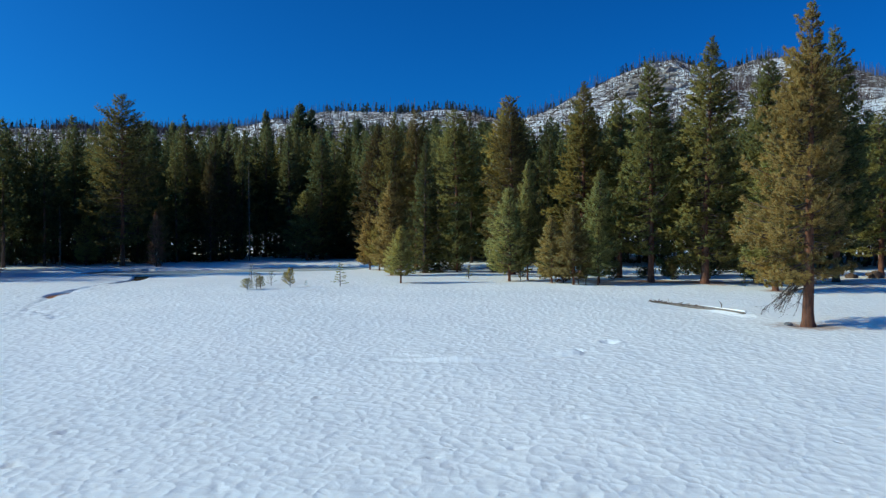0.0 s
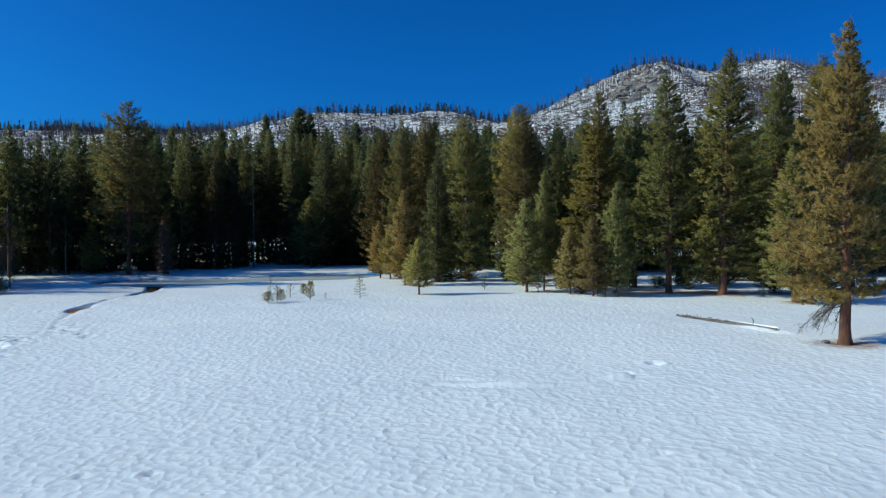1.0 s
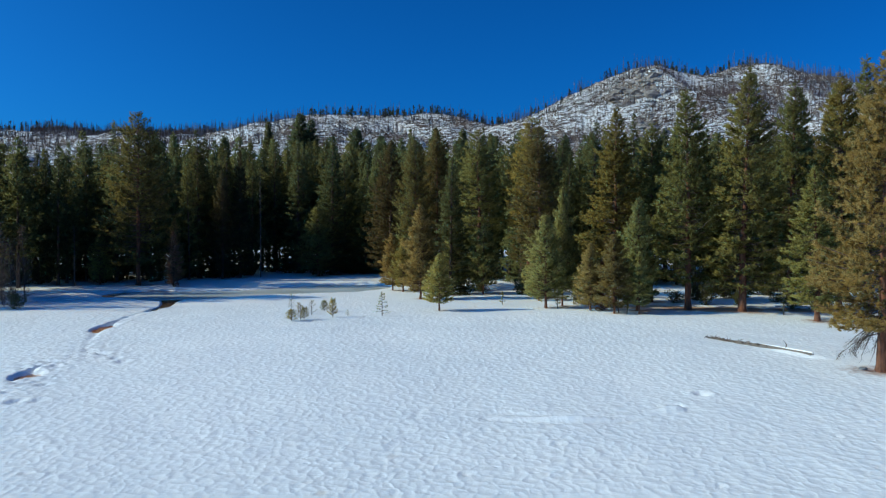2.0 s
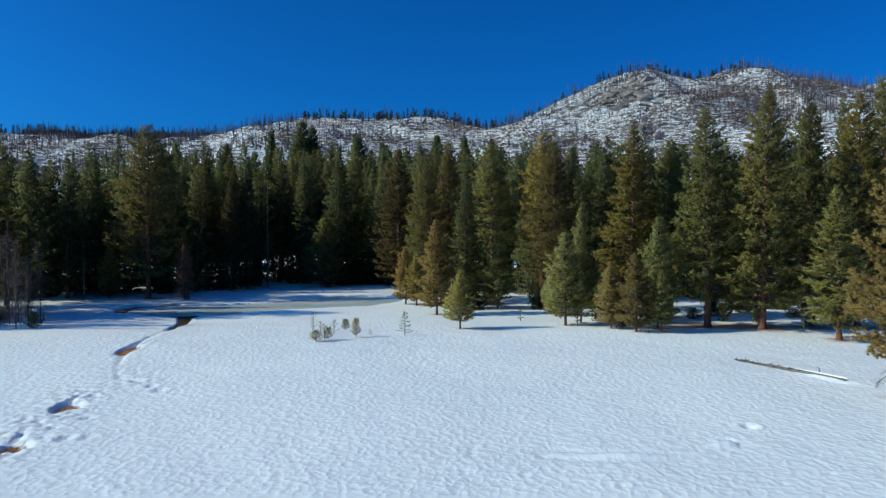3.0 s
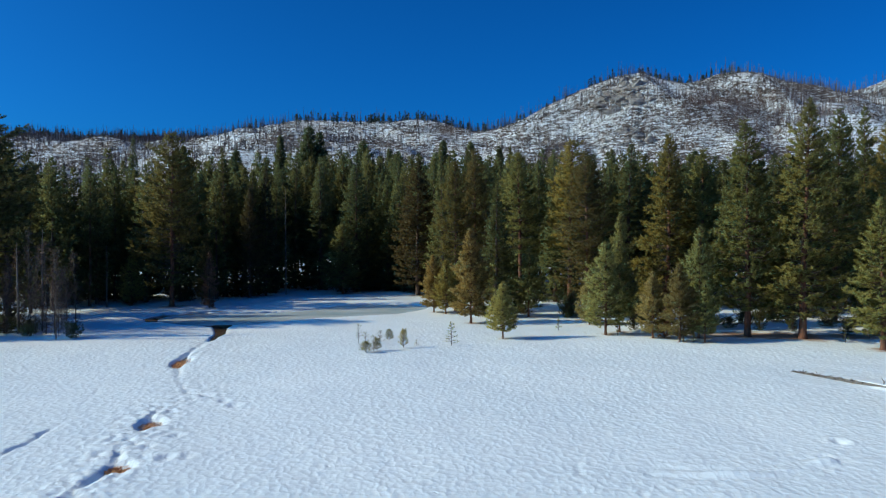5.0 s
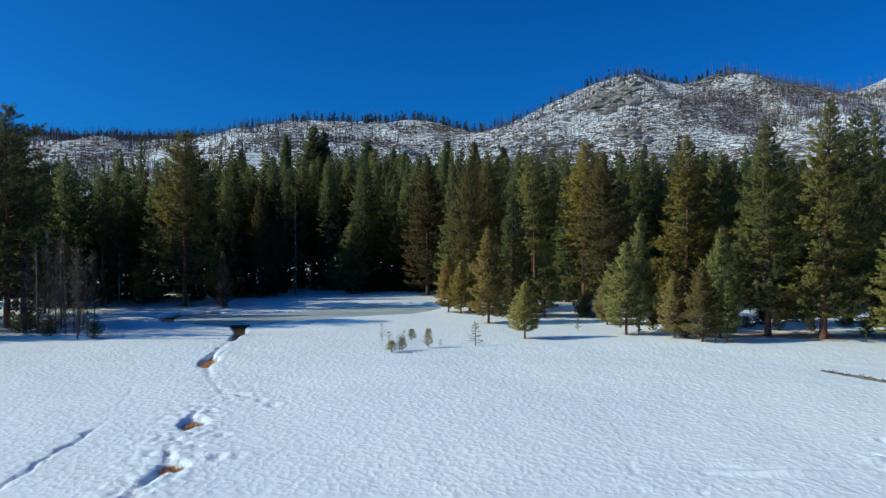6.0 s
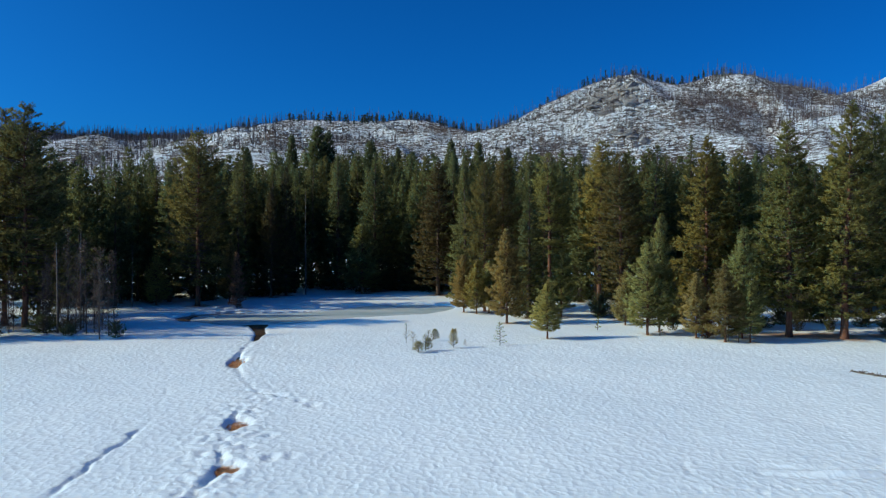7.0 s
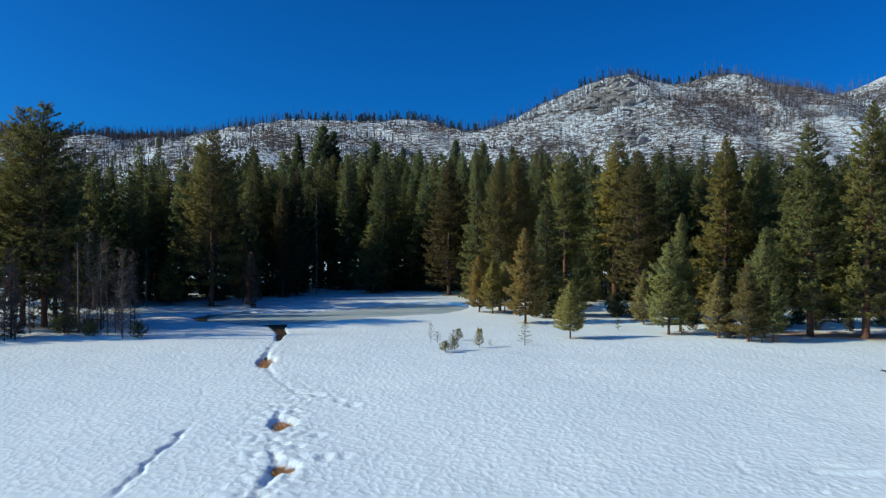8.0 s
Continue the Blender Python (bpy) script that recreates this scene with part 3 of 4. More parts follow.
ribbon("stream_water", [q for q in STREAM if q[1] > 69], 0.6, lambda y: float(lie(y)) - 0.30, WATER, "narrow open stream of dark meltwater through the snow", "stream")


def pool(name, loop, z, label):
    """Open water, at the inlet with the bank's shadow, cut to its outline on a fine grid."""
    (x0, y0), (x1, y1) = loop.min(0) - 0.6, loop.max(0) + 0.6
    qx, qy = np.meshgrid(np.arange(x0, x1, 0.2), np.arange(y0, y1, 0.2))
    wet = inside(qx, qy, loop) | (near_line(qx, qy, np.vstack([loop, loop[:1]]))[0] < 0.35)
    qid = np.arange(qx.size).reshape(qx.shape)
    on = wet[:-1, :-1] & wet[1:, :-1] & wet[:-1, 1:] & wet[1:, 1:]
    qq = np.stack([qid[:-1, :-1], qid[:-1, 1:], qid[1:, 1:], qid[1:, :-1]], -1)[on]
    tagged(new(name, mesh_of(name, np.stack([qx, qy, np.full(qx.shape, z)], -1).reshape(-1, 3), qq, WATER)), label, "stream", kind="structure")


pool("mouth_water", MOUTH, 0.115, "open brown water where the stream leaves the pond")
# this dark sheet is partly water, partly bank shadow put in as colour
pool("inlet_water", INLET_WATER_SHADE, 0.118, "open dark water and painted bank shadow at the pond's inlet")
ribbon("muddy_bank", spline([(-54.6, 114.8), (-52.6, 116.8), (-50.0, 117.6), (-46.0, 118.4)], 6), 0.55, lambda y: 0.33, GRASS, "strip of bare brown earth along the pond's bank", "bank")


def grass_patch(x, y, rx, ry):
    """Bare ground in a snow hollow: matted brown grass with loose blades."""
    r = np.random.default_rng(int(abs(x * 31 + y * 17)))
    a = np.linspace(0, 2 * np.pi, 40, endpoint=False)
    out = 1.06 + 0.16 * np.sin(3 * a + r.uniform(0, 6)) + 0.10 * np.sin(7 * a + r.uniform(0, 6)) + 0.05 * r.normal(0, 1, 40)
    z0 = float(land(np.array([x]), np.array([y]))[0]) - 0.27
    pile = Pile()
    v = [(0, 0, 0.06)] + [(rx * s * o * math.cos(t), ry * s * o * math.sin(t), 0.11 * (1 - s) - 0.06 + 0.02 * r.normal()) for s in (0.35, 0.7, 1.0) for t, o in zip(a, out)]
    f = [(0, 1 + j, 1 + (j + 1) % 40) for j in range(40)]
    for i in range(2):
        f += [(1 + i * 40 + j, 41 + i * 40 + j, 41 + i * 40 + (j + 1) % 40, 1 + i * 40 + (j + 1) % 40) for j in range(40)]
    pile.put(v, f)
    base = new("grass_patch", pile.mesh("turf", GRASS, True))
    base.location = (x, y, z0)
    c = np.stack([rx * r.uniform(-0.9, 0.9, 260), ry * r.uniform(-0.9, 0.9, 260), np.full(260, 0.04)], 1)
    c = c[np.hypot(c[:, 0] / rx, c[:, 1] / ry) < 0.95]
    w = np.stack([r.normal(0, 1, len(c)), r.normal(0, 1, len(c)), np.full(len(c), 0.5)], 1)
    part("grass_blades", blades("grass_blades", c, w, 0.22, 0.03, 3, 0.4, GRASS, r, False), base)
    return tagged(base, "matted brown dead grass bared in a snow hollow", "grass", "bare patches along the stream", kind="stuff")


for spot in PATCHES:
    grass_patch(*spot)

# ---- hills behind the wood ----
BUMPS = [(-190, 65, 26.1), (-100, 60, 20.5), (-20, 65, 20.6), (70, 60, 7.8), (150, 60, 31.6), (215, 60, 46.2), (285, 60, 69.1), (330, 35, 10.5), (400, 75, 86.1), (500, 75, 48.9), (590, 70, 22.0), (720, 130, 112.7), (-700, 150, 6.0)]


def ridge(x):
    return 144 + sum(h * np.exp(-((x - c) / w) ** 2) for c, w, h in BUMPS)


def hill_z(x, y):
    t = np.clip((y - 480) / (1050 - 480), 0, 1)
    up = t * t * (3 - 2 * t) * 0.45 + 0.55 * t
    fall = np.clip((y - 1060) / 500, 0, 1)
    z = ridge(x) * up * (1 - 0.55 * fall)
    rough = 30 * (waves(x, y, 85, 71) - 0.5) + 16 * (waves(x, y, 34, 72) - 0.5) + 6 * (waves(x, y, 14, 73) - 0.5)
    gully = 22 * np.exp(-((x - 295) / 22) ** 2 - ((y - 915) / 48) ** 2) - 9 * np.exp(-((x - 255) / 20) ** 2 - ((y - 910) / 40) ** 2) + 14 * np.exp(-((x - 385) / 24) ** 2 - ((y - 890) / 45) ** 2)
    z = z - gully
    return z + rough * np.sin(np.pi * np.clip(t * 0.93, 0, 1)) + 2.5 * (waves(x, y, 22, 75) - 0.5) - 6 * (1 - t)


hx, hy = np.meshgrid(steps([(-1500, 40), (-700, 6), (760, 40), (1500, 1)]), steps([(480, 14), (700, 6), (1090, 25), (1600, 1)]))
hz = hill_z(hx, hy)
hid = np.arange(hx.size).reshape(hx.shape)
hq = np.stack([hid[:-1, :-1], hid[:-1, 1:], hid[1:, 1:], hid[1:, :-1]], -1).reshape(-1, 4)
tagged(new("hills", mesh_of("hills", np.stack([hx, hy, hz], -1).reshape(-1, 3), hq, HILL, True)), "snow-covered rocky hills scarred by wildfire", "hill", kind="structure")


def outcrops():
    """Granite boulders and ledges that break through the hill's snow."""
    pile = Pile()
    t = (1 + 5 ** 0.5) / 2
    ico = np.array([(-1, t, 0), (1, t, 0), (-1, -t, 0), (1, -t, 0), (0, -1, t), (0, 1, t), (0, -1, -t), (0, 1, -t), (t, 0, -1), (t, 0, 1), (-t, 0, -1), (-t, 0, 1)]) / 1.9
    fa = [(0, 11, 5), (0, 5, 1), (0, 1, 7), (0, 7, 10), (0, 10, 11), (1, 5, 9), (5, 11, 4), (11, 10, 2), (10, 7, 6), (7, 1, 8), (3, 9, 4), (3, 4, 2), (3, 2, 6), (3, 6, 8), (3, 8, 9), (4, 9, 5), (2, 4, 11), (6, 2, 10), (8, 6, 7), (9, 8, 1)]
    for k in range(4200):
        if k < 110:
            x, y = rng.normal(219, 13), rng.normal(905, 17)
            s = rng.uniform(2.5, 7.5)
        elif k < 170:
            x, y = rng.normal(203, 11), rng.normal(806, 9)
            s = rng.uniform(1.5, 4.5)
        else:
            x, y = rng.uniform(-620, 640), rng.uniform(780, 1050)
            s = min(rng.gamma(2.0, 0.45) + 0.35, 2.6)
        v = ico * (1 + 0.28 * rng.normal(0, 1, (12, 1))) * (s * rng.uniform(0.8, 1.8), s * 0.8, s * rng.uniform(0.35, 0.8))
        v = v + (x, y, float(hill_z(np.array([x]), np.array([y]))[0]))
        pile.put(v, fa)
    return pile.mesh("outcrops", ROCK)


tagged(new("outcrops", outcrops()), "grey granite boulders and ledges poking through hillside snow", "rock", kind="stuff")


def snags(name, spots, low, high, mat):
    """Burnt standing trunks: thin tapered poles with a few stubs of branches."""
    pile = Pile()
    for x, y in spots:
        h = (low + (high - low) * rng.uniform() ** 1.6) * (1 if rng.uniform() < 0.7 else 0.5)
        z = float(hill_z(np.array([x]), np.array([y]))[0]) - 1.0
        tip = (rng.normal(0, 0.02) * h, rng.normal(0, 0.02) * h)
        w = 0.20 + 0.010 * h
        pile.tube([(x, y, z), (x + tip[0], y + tip[1], z + h)], [w, w * 0.25], 3, False)
        for b in range(rng.integers(2, 6)):
            u = rng.uniform(0.35, 0.97)
            a = rng.uniform(0, 6.28)
            ln = (1.05 - u) * h * 0.22 + 0.4
            p = np.array([x + tip[0] * u, y + tip[1] * u, z + h * u])
            q = p + np.array([math.cos(a) * ln, math.sin(a) * ln, rng.uniform(-0.2, 0.5) * ln])
            pile.put([p + (0, 0, 0.14), p - (0, 0, 0.14), q], [(0, 1, 2)])
    return pile.mesh(name, mat)


spots = []
while len(spots) < 7400:
    x, y = rng.uniform(-680, 680), 1066 - (abs(rng.normal(0, 30)) if rng.uniform() < 0.05 else rng.uniform(8, 310))
    if y < 740 or (y > 1005 and rng.uniform() < (0.45 if x < -180 else 0.68)):
        continue
    thick = float(waves(np.array([x]), np.array([y]), 60, 81)[0]) * 0.7 + 0.3 * float(waves(np.array([x]), np.array([y]), 150, 82)[0])
    if x < -180:
        thick += 0.25
    # stands where the fire left the dead trunks closest
    for cx, cy, rx, ry in ((365, 965, 75, 60), (75, 1000, 55, 60), (-300, 1010, 110, 40), (520, 1000, 60, 50)):
        thick += 0.28 * math.exp(-((x - cx) / rx) ** 2 - ((y - cy) / ry) ** 2)
    if rng.uniform() < np.clip((thick - 0.28) * 1.7, 0.06, 1):
        spots.append((x, y))
for k in range(1700):
    # close-set dead stands along the western ridge and round the gully
    if k < 900:
        spots.append((rng.uniform(-560, -315), 1062 - abs(rng.normal(0, 26))))
    else:
        spots.append((rng.normal(355, 80), rng.uniform(780, 960)))
tagged(new("burnt_trees", snags("burnt_trees", spots, 8, 19, CHARRED)), "thousands of bare burnt trunks standing on the hillside", "dead trees", kind="stuff")


def dead_spires():
    """Tall dead conifers on the skyline, with short bare branches all the way up."""
    pile = Pile()
    for k in range(210):
        x = rng.choice([rng.uniform(-560, -290), rng.uniform(-290, 120), rng.uniform(120, 640)])
        y = rng.uniform(1035, 1066)
        h = rng.uniform(9, 23)
        z = float(hill_z(np.array([x]), np.array([y]))[0]) - 1
        pile.tube([(x, y, z), (x + rng.normal(0, 0.2), y, z + h)], [0.24, 0.06], 3, False)
        for b in range(int(h * 1.6)):
            u = rng.uniform(0.25, 0.98)
            a, ln = rng.uniform(0, 6.28), (1.08 - u) * h * 0.17 * rng.uniform(0.4, 1.1) + 0.3
            p = np.array([x, y, z + h * u])
            pile.put([p + (0, 0, 0.16), p - (0, 0, 0.16), p + (math.cos(a) * ln, math.sin(a) * ln, -0.15 * ln)], [(0, 1, 2)])
    return tagged(new("dead_spires", pile.mesh("dead_spires", CHARRED)), "dead bare-branched conifers standing along the skyline", "dead trees", kind="stuff")


dead_spires()


def dead_thicket():
    """Fine purple-brown twigs of the close-set dead stands."""
    cs, ws = [], []
    for k in range(5200):
        if k < 3300:
            x, y = rng.uniform(-560, -315), 1062 - abs(rng.normal(0, 24))
        else:
            x, y = rng.normal(350, 80), rng.uniform(780, 950)
        cs.append((x, y, float(hill_z(np.array([x]), np.array([y]))[0]) + rng.uniform(0, 5)))
        ws.append((rng.normal(0, 0.15), rng.normal(0, 0.15), 1.0))
    me = blades("dead_thicket", cs, ws, 4.5, 0.30, 3, 0.28, THICKET, rng, False, rng.uniform(0.6, 1.4, len(cs)))
    return tagged(new("dead_thicket", me), "purple-brown haze of dead twigs on the burnt ridge", "dead trees", kind="stuff")


dead_thicket()


def hillside_brush():
    """Low scorched brush in clumps on the slopes."""
    cs, ws = [], []
    while len(cs) < 7000:
        x, y = rng.uniform(-680, 680), rng.uniform(760, 1056)
        if waves(np.array([x]), np.array([y]), 40, 91)[0] * 0.6 + waves(np.array([x]), np.array([y]), 11, 92)[0] * 0.4 < 0.5:
            continue
        cs.append((x, y, float(hill_z(np.array([x]), np.array([y]))[0]) + 0.2))
        ws.append((rng.normal(0, 0.5), rng.normal(0, 0.5), 0.8))
    me = blades("hillside_brush", cs, ws, 1.9, 1.1, 4, 0.6, BRUSH, rng, False, rng.uniform(0.5, 1.4, len(cs)))
    return tagged(new("hillside_brush", me), "dark scorched brush dotting the snowy slope", "brush", kind="stuff")


hillside_brush()


def far_conifers():
    """Living firs left on the ridges, small with distance."""
    cs, ws, pile = [], [], Pile()
    # middle, spread and number of each clump along the ridge
    groups = [(-115, 45, 40), (-50, 36, 34), (5, 30, 24), (318, 16, 24), (375, 24, 12), (220, 45, 16), (62, 45, 26), (-480, 140, 120), (-370, 60, 34)]
    for gx0, spread, number in groups:
        for k in range(number):
            x, y = rng.normal(gx0, spread), rng.uniform(1015, 1072)
            z = float(hill_z(np.array([x]), np.array([y]))[0])
            h = 5 + 10 * rng.uniform() ** 1.4
            pile.tube([(x, y, z - 1), (x, y, z + h)], [0.3, 0.05], 3, False)
            for i in range(34):
                u = i / 34
                a = rng.uniform(0, 6.28)
                rad = (1 - u) * h * 0.16 * rng.uniform(0.3, 1.0)
                cs.append((x + math.cos(a) * rad, y + math.sin(a) * rad, z + h * (0.1 + 0.9 * u)))
                ws.append((math.cos(a), math.sin(a), 0.5 * u - 0.2))
    ob = new("ridge_conifers", blades("ridge_conifers", cs, ws, 1.9, 0.9, 3, 0.4, FAR_GREEN, rng, False))
    part("ridge_stems", pile.mesh("ridge_stems", CHARRED), ob)
    return tagged(ob, "dark green conifers along the distant ridge line", "trees", kind="stuff")


far_conifers()


# ---- conifers ----
def conifer(name, height, radius, seed, needles, stem, clear=0.1, gap=0.45, per=5, step=0.36, tuft=7, length=0.42, width=0.085, fall=0.75, droop=0.25, rise=0.5, girth=0.013, spread=0.62, ragged=0.3, dead=0.0, limbs=True, twig=1.0, skew=0.0, sway=1.0):
    """A conifer of whorled limbs: tapered trunk, limbs that sag low down and lift at the top, needles in tufts along limbs and side twigs."""
    r = np.random.default_rng(seed)
    tree = new(name)
    trunk, wood_pile, dead_pile = Pile(), Pile(), Pile()
    lean = r.normal(0, 0.012, 2) * height * sway
    hs = np.array([-0.02, 0.0, 0.015, 0.05, 0.12, 0.25, 0.4, 0.55, 0.7, 0.85, 1.0]) * height
    wob = r.normal(0, 0.004, (len(hs), 2)) * height * np.linspace(0, 1, len(hs))[:, None] * 0.6

    def axis(z):
        u = np.clip(z / height, 0, 1)
        return np.array([np.interp(z, hs, wob[:, 0]) + lean[0] * u * u, np.interp(z, hs, wob[:, 1]) + lean[1] * u * u, z])

    thick = girth * height
    rad = thick * np.array([1.55, 1.4, 1.15, 1.0, 0.93, 0.82, 0.68, 0.52, 0.36, 0.19, 0.03])
    trunk.tube([axis(z) if z >= 0 else (0, 0, z) for z in hs], rad, 10)
    tufts, ways, sizes = [], [], []
    z = clear * height
    while z < height * 0.985:
        u = (z - clear * height) / (height * (1 - clear))
        shape = (1 - u) ** fall * min(1.0, 0.62 + 2.2 * u)
        turn = r.uniform(0, 6.28)
        number = max(3, int(round(per * r.uniform(0.7, 1.25) * (0.85 if u > 0.85 else 1))))
        for b in range(number):
            a = turn + b * 6.283 / number + r.normal(0, 0.25)
            ln = radius * shape * (1 + r.normal(0, ragged)) + 0.12 * radius * (1 - u) + 0.05
            ln = min(max(ln, 0.10), radius * 1.2)
            ln *= 1 - skew * math.cos(a)
            slope = -droop * (1 - u) * (1 - 1.5 * skew * math.cos(a)) + rise * u ** 1.3 + r.normal(0, 0.10)
            out = np.array([math.cos(a), math.sin(a), 0.0])
            p0 = axis(z + r.uniform(-0.4, 0.4) * gap)
            curl = 0.22 + 0.15 * r.uniform()

            def at(s):
                return p0 + out * ln * s + np.array([0, 0, ln * (slope * s + curl * s * s * s)])

            bare_limb = r.uniform() < dead * (1 - u) ** 2
            if bare_limb:
                ln *= 0.62
            if limbs or bare_limb:
                bw = 0.010 * ln + 0.012
                (dead_pile if bare_limb else wood_pile).tube([at(0), at(0.5), at(1.0)], [bw * 1.5, bw, bw * 0.4], 3, False)
            if bare_limb:
                for k in range(5):
                    q = at(r.uniform(0.4, 1))
                    e = q + np.array([r.normal(0, 0.3), r.normal(0, 0.3), -r.uniform(0.1, 0.6)]) * 0.7
                    dead_pile.tube([q, (q + e) / 2 + r.normal(0, 0.05, 3), e], [0.014, 0.010, 0.004], 3, False)
                continue
            m = max(3, int(ln / step * 1.7 * (1 + 1.3 * u * u)))
            side = np.array([-out[1], out[0], 0.0])
            for k in range(m):
                s = 0.14 + 0.86 * math.sqrt((k + r.uniform()) / m)
                off = r.normal(0, 0.20) * ln * (0.35 + 0.9 * s * (1.25 - s)) * twig
                q = at(s) + side * off + np.array([0, 0, r.normal(0, 0.05) * ln + r.normal(0, 0.10) * length - 0.06 * abs(off)])
                tufts.append(q)
                sizes.append(1.08 - 0.68 * u ** 1.6)
                w = out * 0.75 + side * np.sign(off) * 0.55 * min(1, abs(off) / (0.2 * ln + 0.01)) + np.array([0, 0, 0.25 + 0.5 * u])
                ways.append(w / np.linalg.norm(w))
        z += gap * r.uniform(0.7, 1.3) * (1.0 - 0.42 * u)
    top = axis(height)
    for k in range(5):
        tufts.append(top - (0, 0, 0.16 * k))
        sizes.append(0.36)
        ways.append(np.array([r.normal(0, 0.3), r.normal(0, 0.3), 1.0]))
    part("trunk", trunk.mesh("trunk", stem, True), tree)
    part("crown", blades("crown", tufts, ways, length, width, tuft, spread, needles, r, True, sizes), tree)
    if wood_pile.n:
        tagged(part("branchwork", wood_pile.mesh("branchwork", BROWN_BARK), tree), kind="stuff")
    if dead_pile.n:
        tagged(part("dead_branchwork", dead_pile.mesh("dead_branchwork", TWIG_BARK), tree, "bare grey dead twigs"), kind="stuff")
    tree["size"] = (height, radius)
    return tree


def ground_at(x, y):
    """The lowest snow close round a stem."""
    a = np.arange(6) * 1.05
    xs, ys = np.append(x + 0.3 * np.cos(a), x), np.append(y + 0.3 * np.sin(a), y)
    return float((land(xs, ys) + relief(xs, ys)).min()) - 0.03


used = set()


def plant(model, x, y, height, half, label, category, group, squash=None, turn=None):
    """Stand a model, or a copy of it, on the snow at that height and width."""
    h0, r0 = model["size"]
    wide = (half / r0) if half else (height / h0) * (squash or 1.0)
    m = Matrix.Translation((x, y, ground_at(x, y))) @ Matrix.Rotation(rng.uniform(0, 6.28) if turn is None else turn, 4, "Z") @ Matrix.Diagonal((wide, wide, height / h0, 1))
    if model.name in used:
        ob = copy_thing(model, m)
        ob.matrix_basis = m
    else:
        used.add(model.name)
        ob = model
        ob.matrix_basis = m
    return tagged(ob, label, category, group)


# the lone tree on the meadow
hero = conifer("lone_pine", 21.6, 3.35, 3, GOLDEN, RED_BARK, clear=0.145, gap=0.46, per=6, step=0.16, tuft=18, length=0.30, width=0.050, fall=0.84, droop=0.30, girth=0.0165, ragged=0.25, dead=0.30, skew=0.28, spread=0.75, sway=0.15)
plant(hero, *HERO, 21.2, 3.3, "tall lone pine with yellow-green crown and reddish trunk", "tree", "", None, 0.0)

def drooping_twigs(tree):
    """Bare dead limbs that hang from the lowest part of the trunk towards the snow."""
    r = np.random.default_rng(77)
    pile = Pile()
    for k in range(9):
        a = math.pi + r.normal(0, 0.55)
        ln, low = r.uniform(1.4, 3.3), r.uniform(1.0, 1.7)
        p0 = np.array([0, 0, r.uniform(2.4, 3.6)])
        out = np.array([math.cos(a), math.sin(a), 0])
        at = lambda q: p0 + out * ln * q - (0, 0, (p0[2] - low) * q ** 1.8)
        pile.tube([at(q) for q in (0, 0.35, 0.7, 1.0)], [0.045, 0.034, 0.022, 0.010], 5, False)
        for j in range(16):
            s0 = at(r.uniform(0.35, 1.0))
            d = np.array([out[0] * 0.5 + r.normal(0, 0.4), out[1] * 0.5 + r.normal(0, 0.4), -r.uniform(0.1, 0.9)]) * r.uniform(0.3, 0.8)
            pile.tube([s0, s0 + d * 0.5 + r.normal(0, 0.04, 3), s0 + d], [0.014, 0.010, 0.005], 3, False)
            for i in range(3):
                s1 = s0 + d * r.uniform(0.4, 1)
                pile.tube([s1, s1 + r.normal(0, 0.16, 3) - (0, 0, 0.1)], [0.008, 0.004], 3, False)
    tagged(part("low_branchwork", pile.mesh("low_branchwork", TWIG_BARK), tree, "bare grey twigs hanging low over snow"), kind="stuff")


drooping_twigs(hero)

pine_models = [conifer("pine", 24, 3.4, 20 + k, OLIVE, RED_BARK, clear=(0.15, 0.11, 0.16)[k], gap=0.60, per=7, step=0.27, tuft=9, length=0.40, width=0.105, fall=(0.74, 0.80, 0.70)[k], dead=0.25, girth=0.012, ragged=0.24, twig=0.9) for k in range(3)]
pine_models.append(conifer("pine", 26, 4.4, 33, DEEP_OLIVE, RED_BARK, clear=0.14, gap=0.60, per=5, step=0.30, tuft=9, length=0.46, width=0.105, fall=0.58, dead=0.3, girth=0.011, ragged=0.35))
pine_models.append(conifer("pine", 24, 3.4, 36, BRONZE, RED_BARK, clear=0.20, gap=0.55, per=5, step=0.27, tuft=11, length=0.40, width=0.075, fall=0.70, dead=0.25, girth=0.011, ragged=0.24))
pine_models.append(conifer("pine", 25, 2.9, 38, OLIVE, RED_BARK, clear=0.38, gap=0.55, per=6, step=0.25, tuft=11, length=0.40, width=0.072, fall=0.55, dead=0.35, girth=0.012, ragged=0.24))
pine_models.append(conifer("pine", 26, 3.9, 39, DULL_BROWN, BROWN_BARK, clear=0.10, gap=0.62, per=6, step=0.34, tuft=8, length=0.46, width=0.12, fall=0.85, dead=0.25, girth=0.011, ragged=0.26))
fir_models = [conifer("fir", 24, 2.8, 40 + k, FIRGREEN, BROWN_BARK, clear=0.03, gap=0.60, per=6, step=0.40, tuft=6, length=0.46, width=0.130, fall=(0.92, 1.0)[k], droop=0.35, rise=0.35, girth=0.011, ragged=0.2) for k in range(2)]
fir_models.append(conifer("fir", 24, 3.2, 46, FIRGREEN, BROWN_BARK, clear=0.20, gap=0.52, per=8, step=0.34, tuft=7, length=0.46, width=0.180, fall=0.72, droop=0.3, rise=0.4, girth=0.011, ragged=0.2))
young_models = [conifer("young_pine", 9, 1.8, 60 + k, (GREY_GREEN, GOLDEN, GREY_GREEN)[k], RED_BARK, clear=(0.15, 0.10, 0.12)[k], gap=0.30, per=7, step=0.18, tuft=8, length=0.28, width=0.060, fall=0.80, droop=0.05, rise=0.7, girth=0.012, ragged=0.3) for k in range(3)]
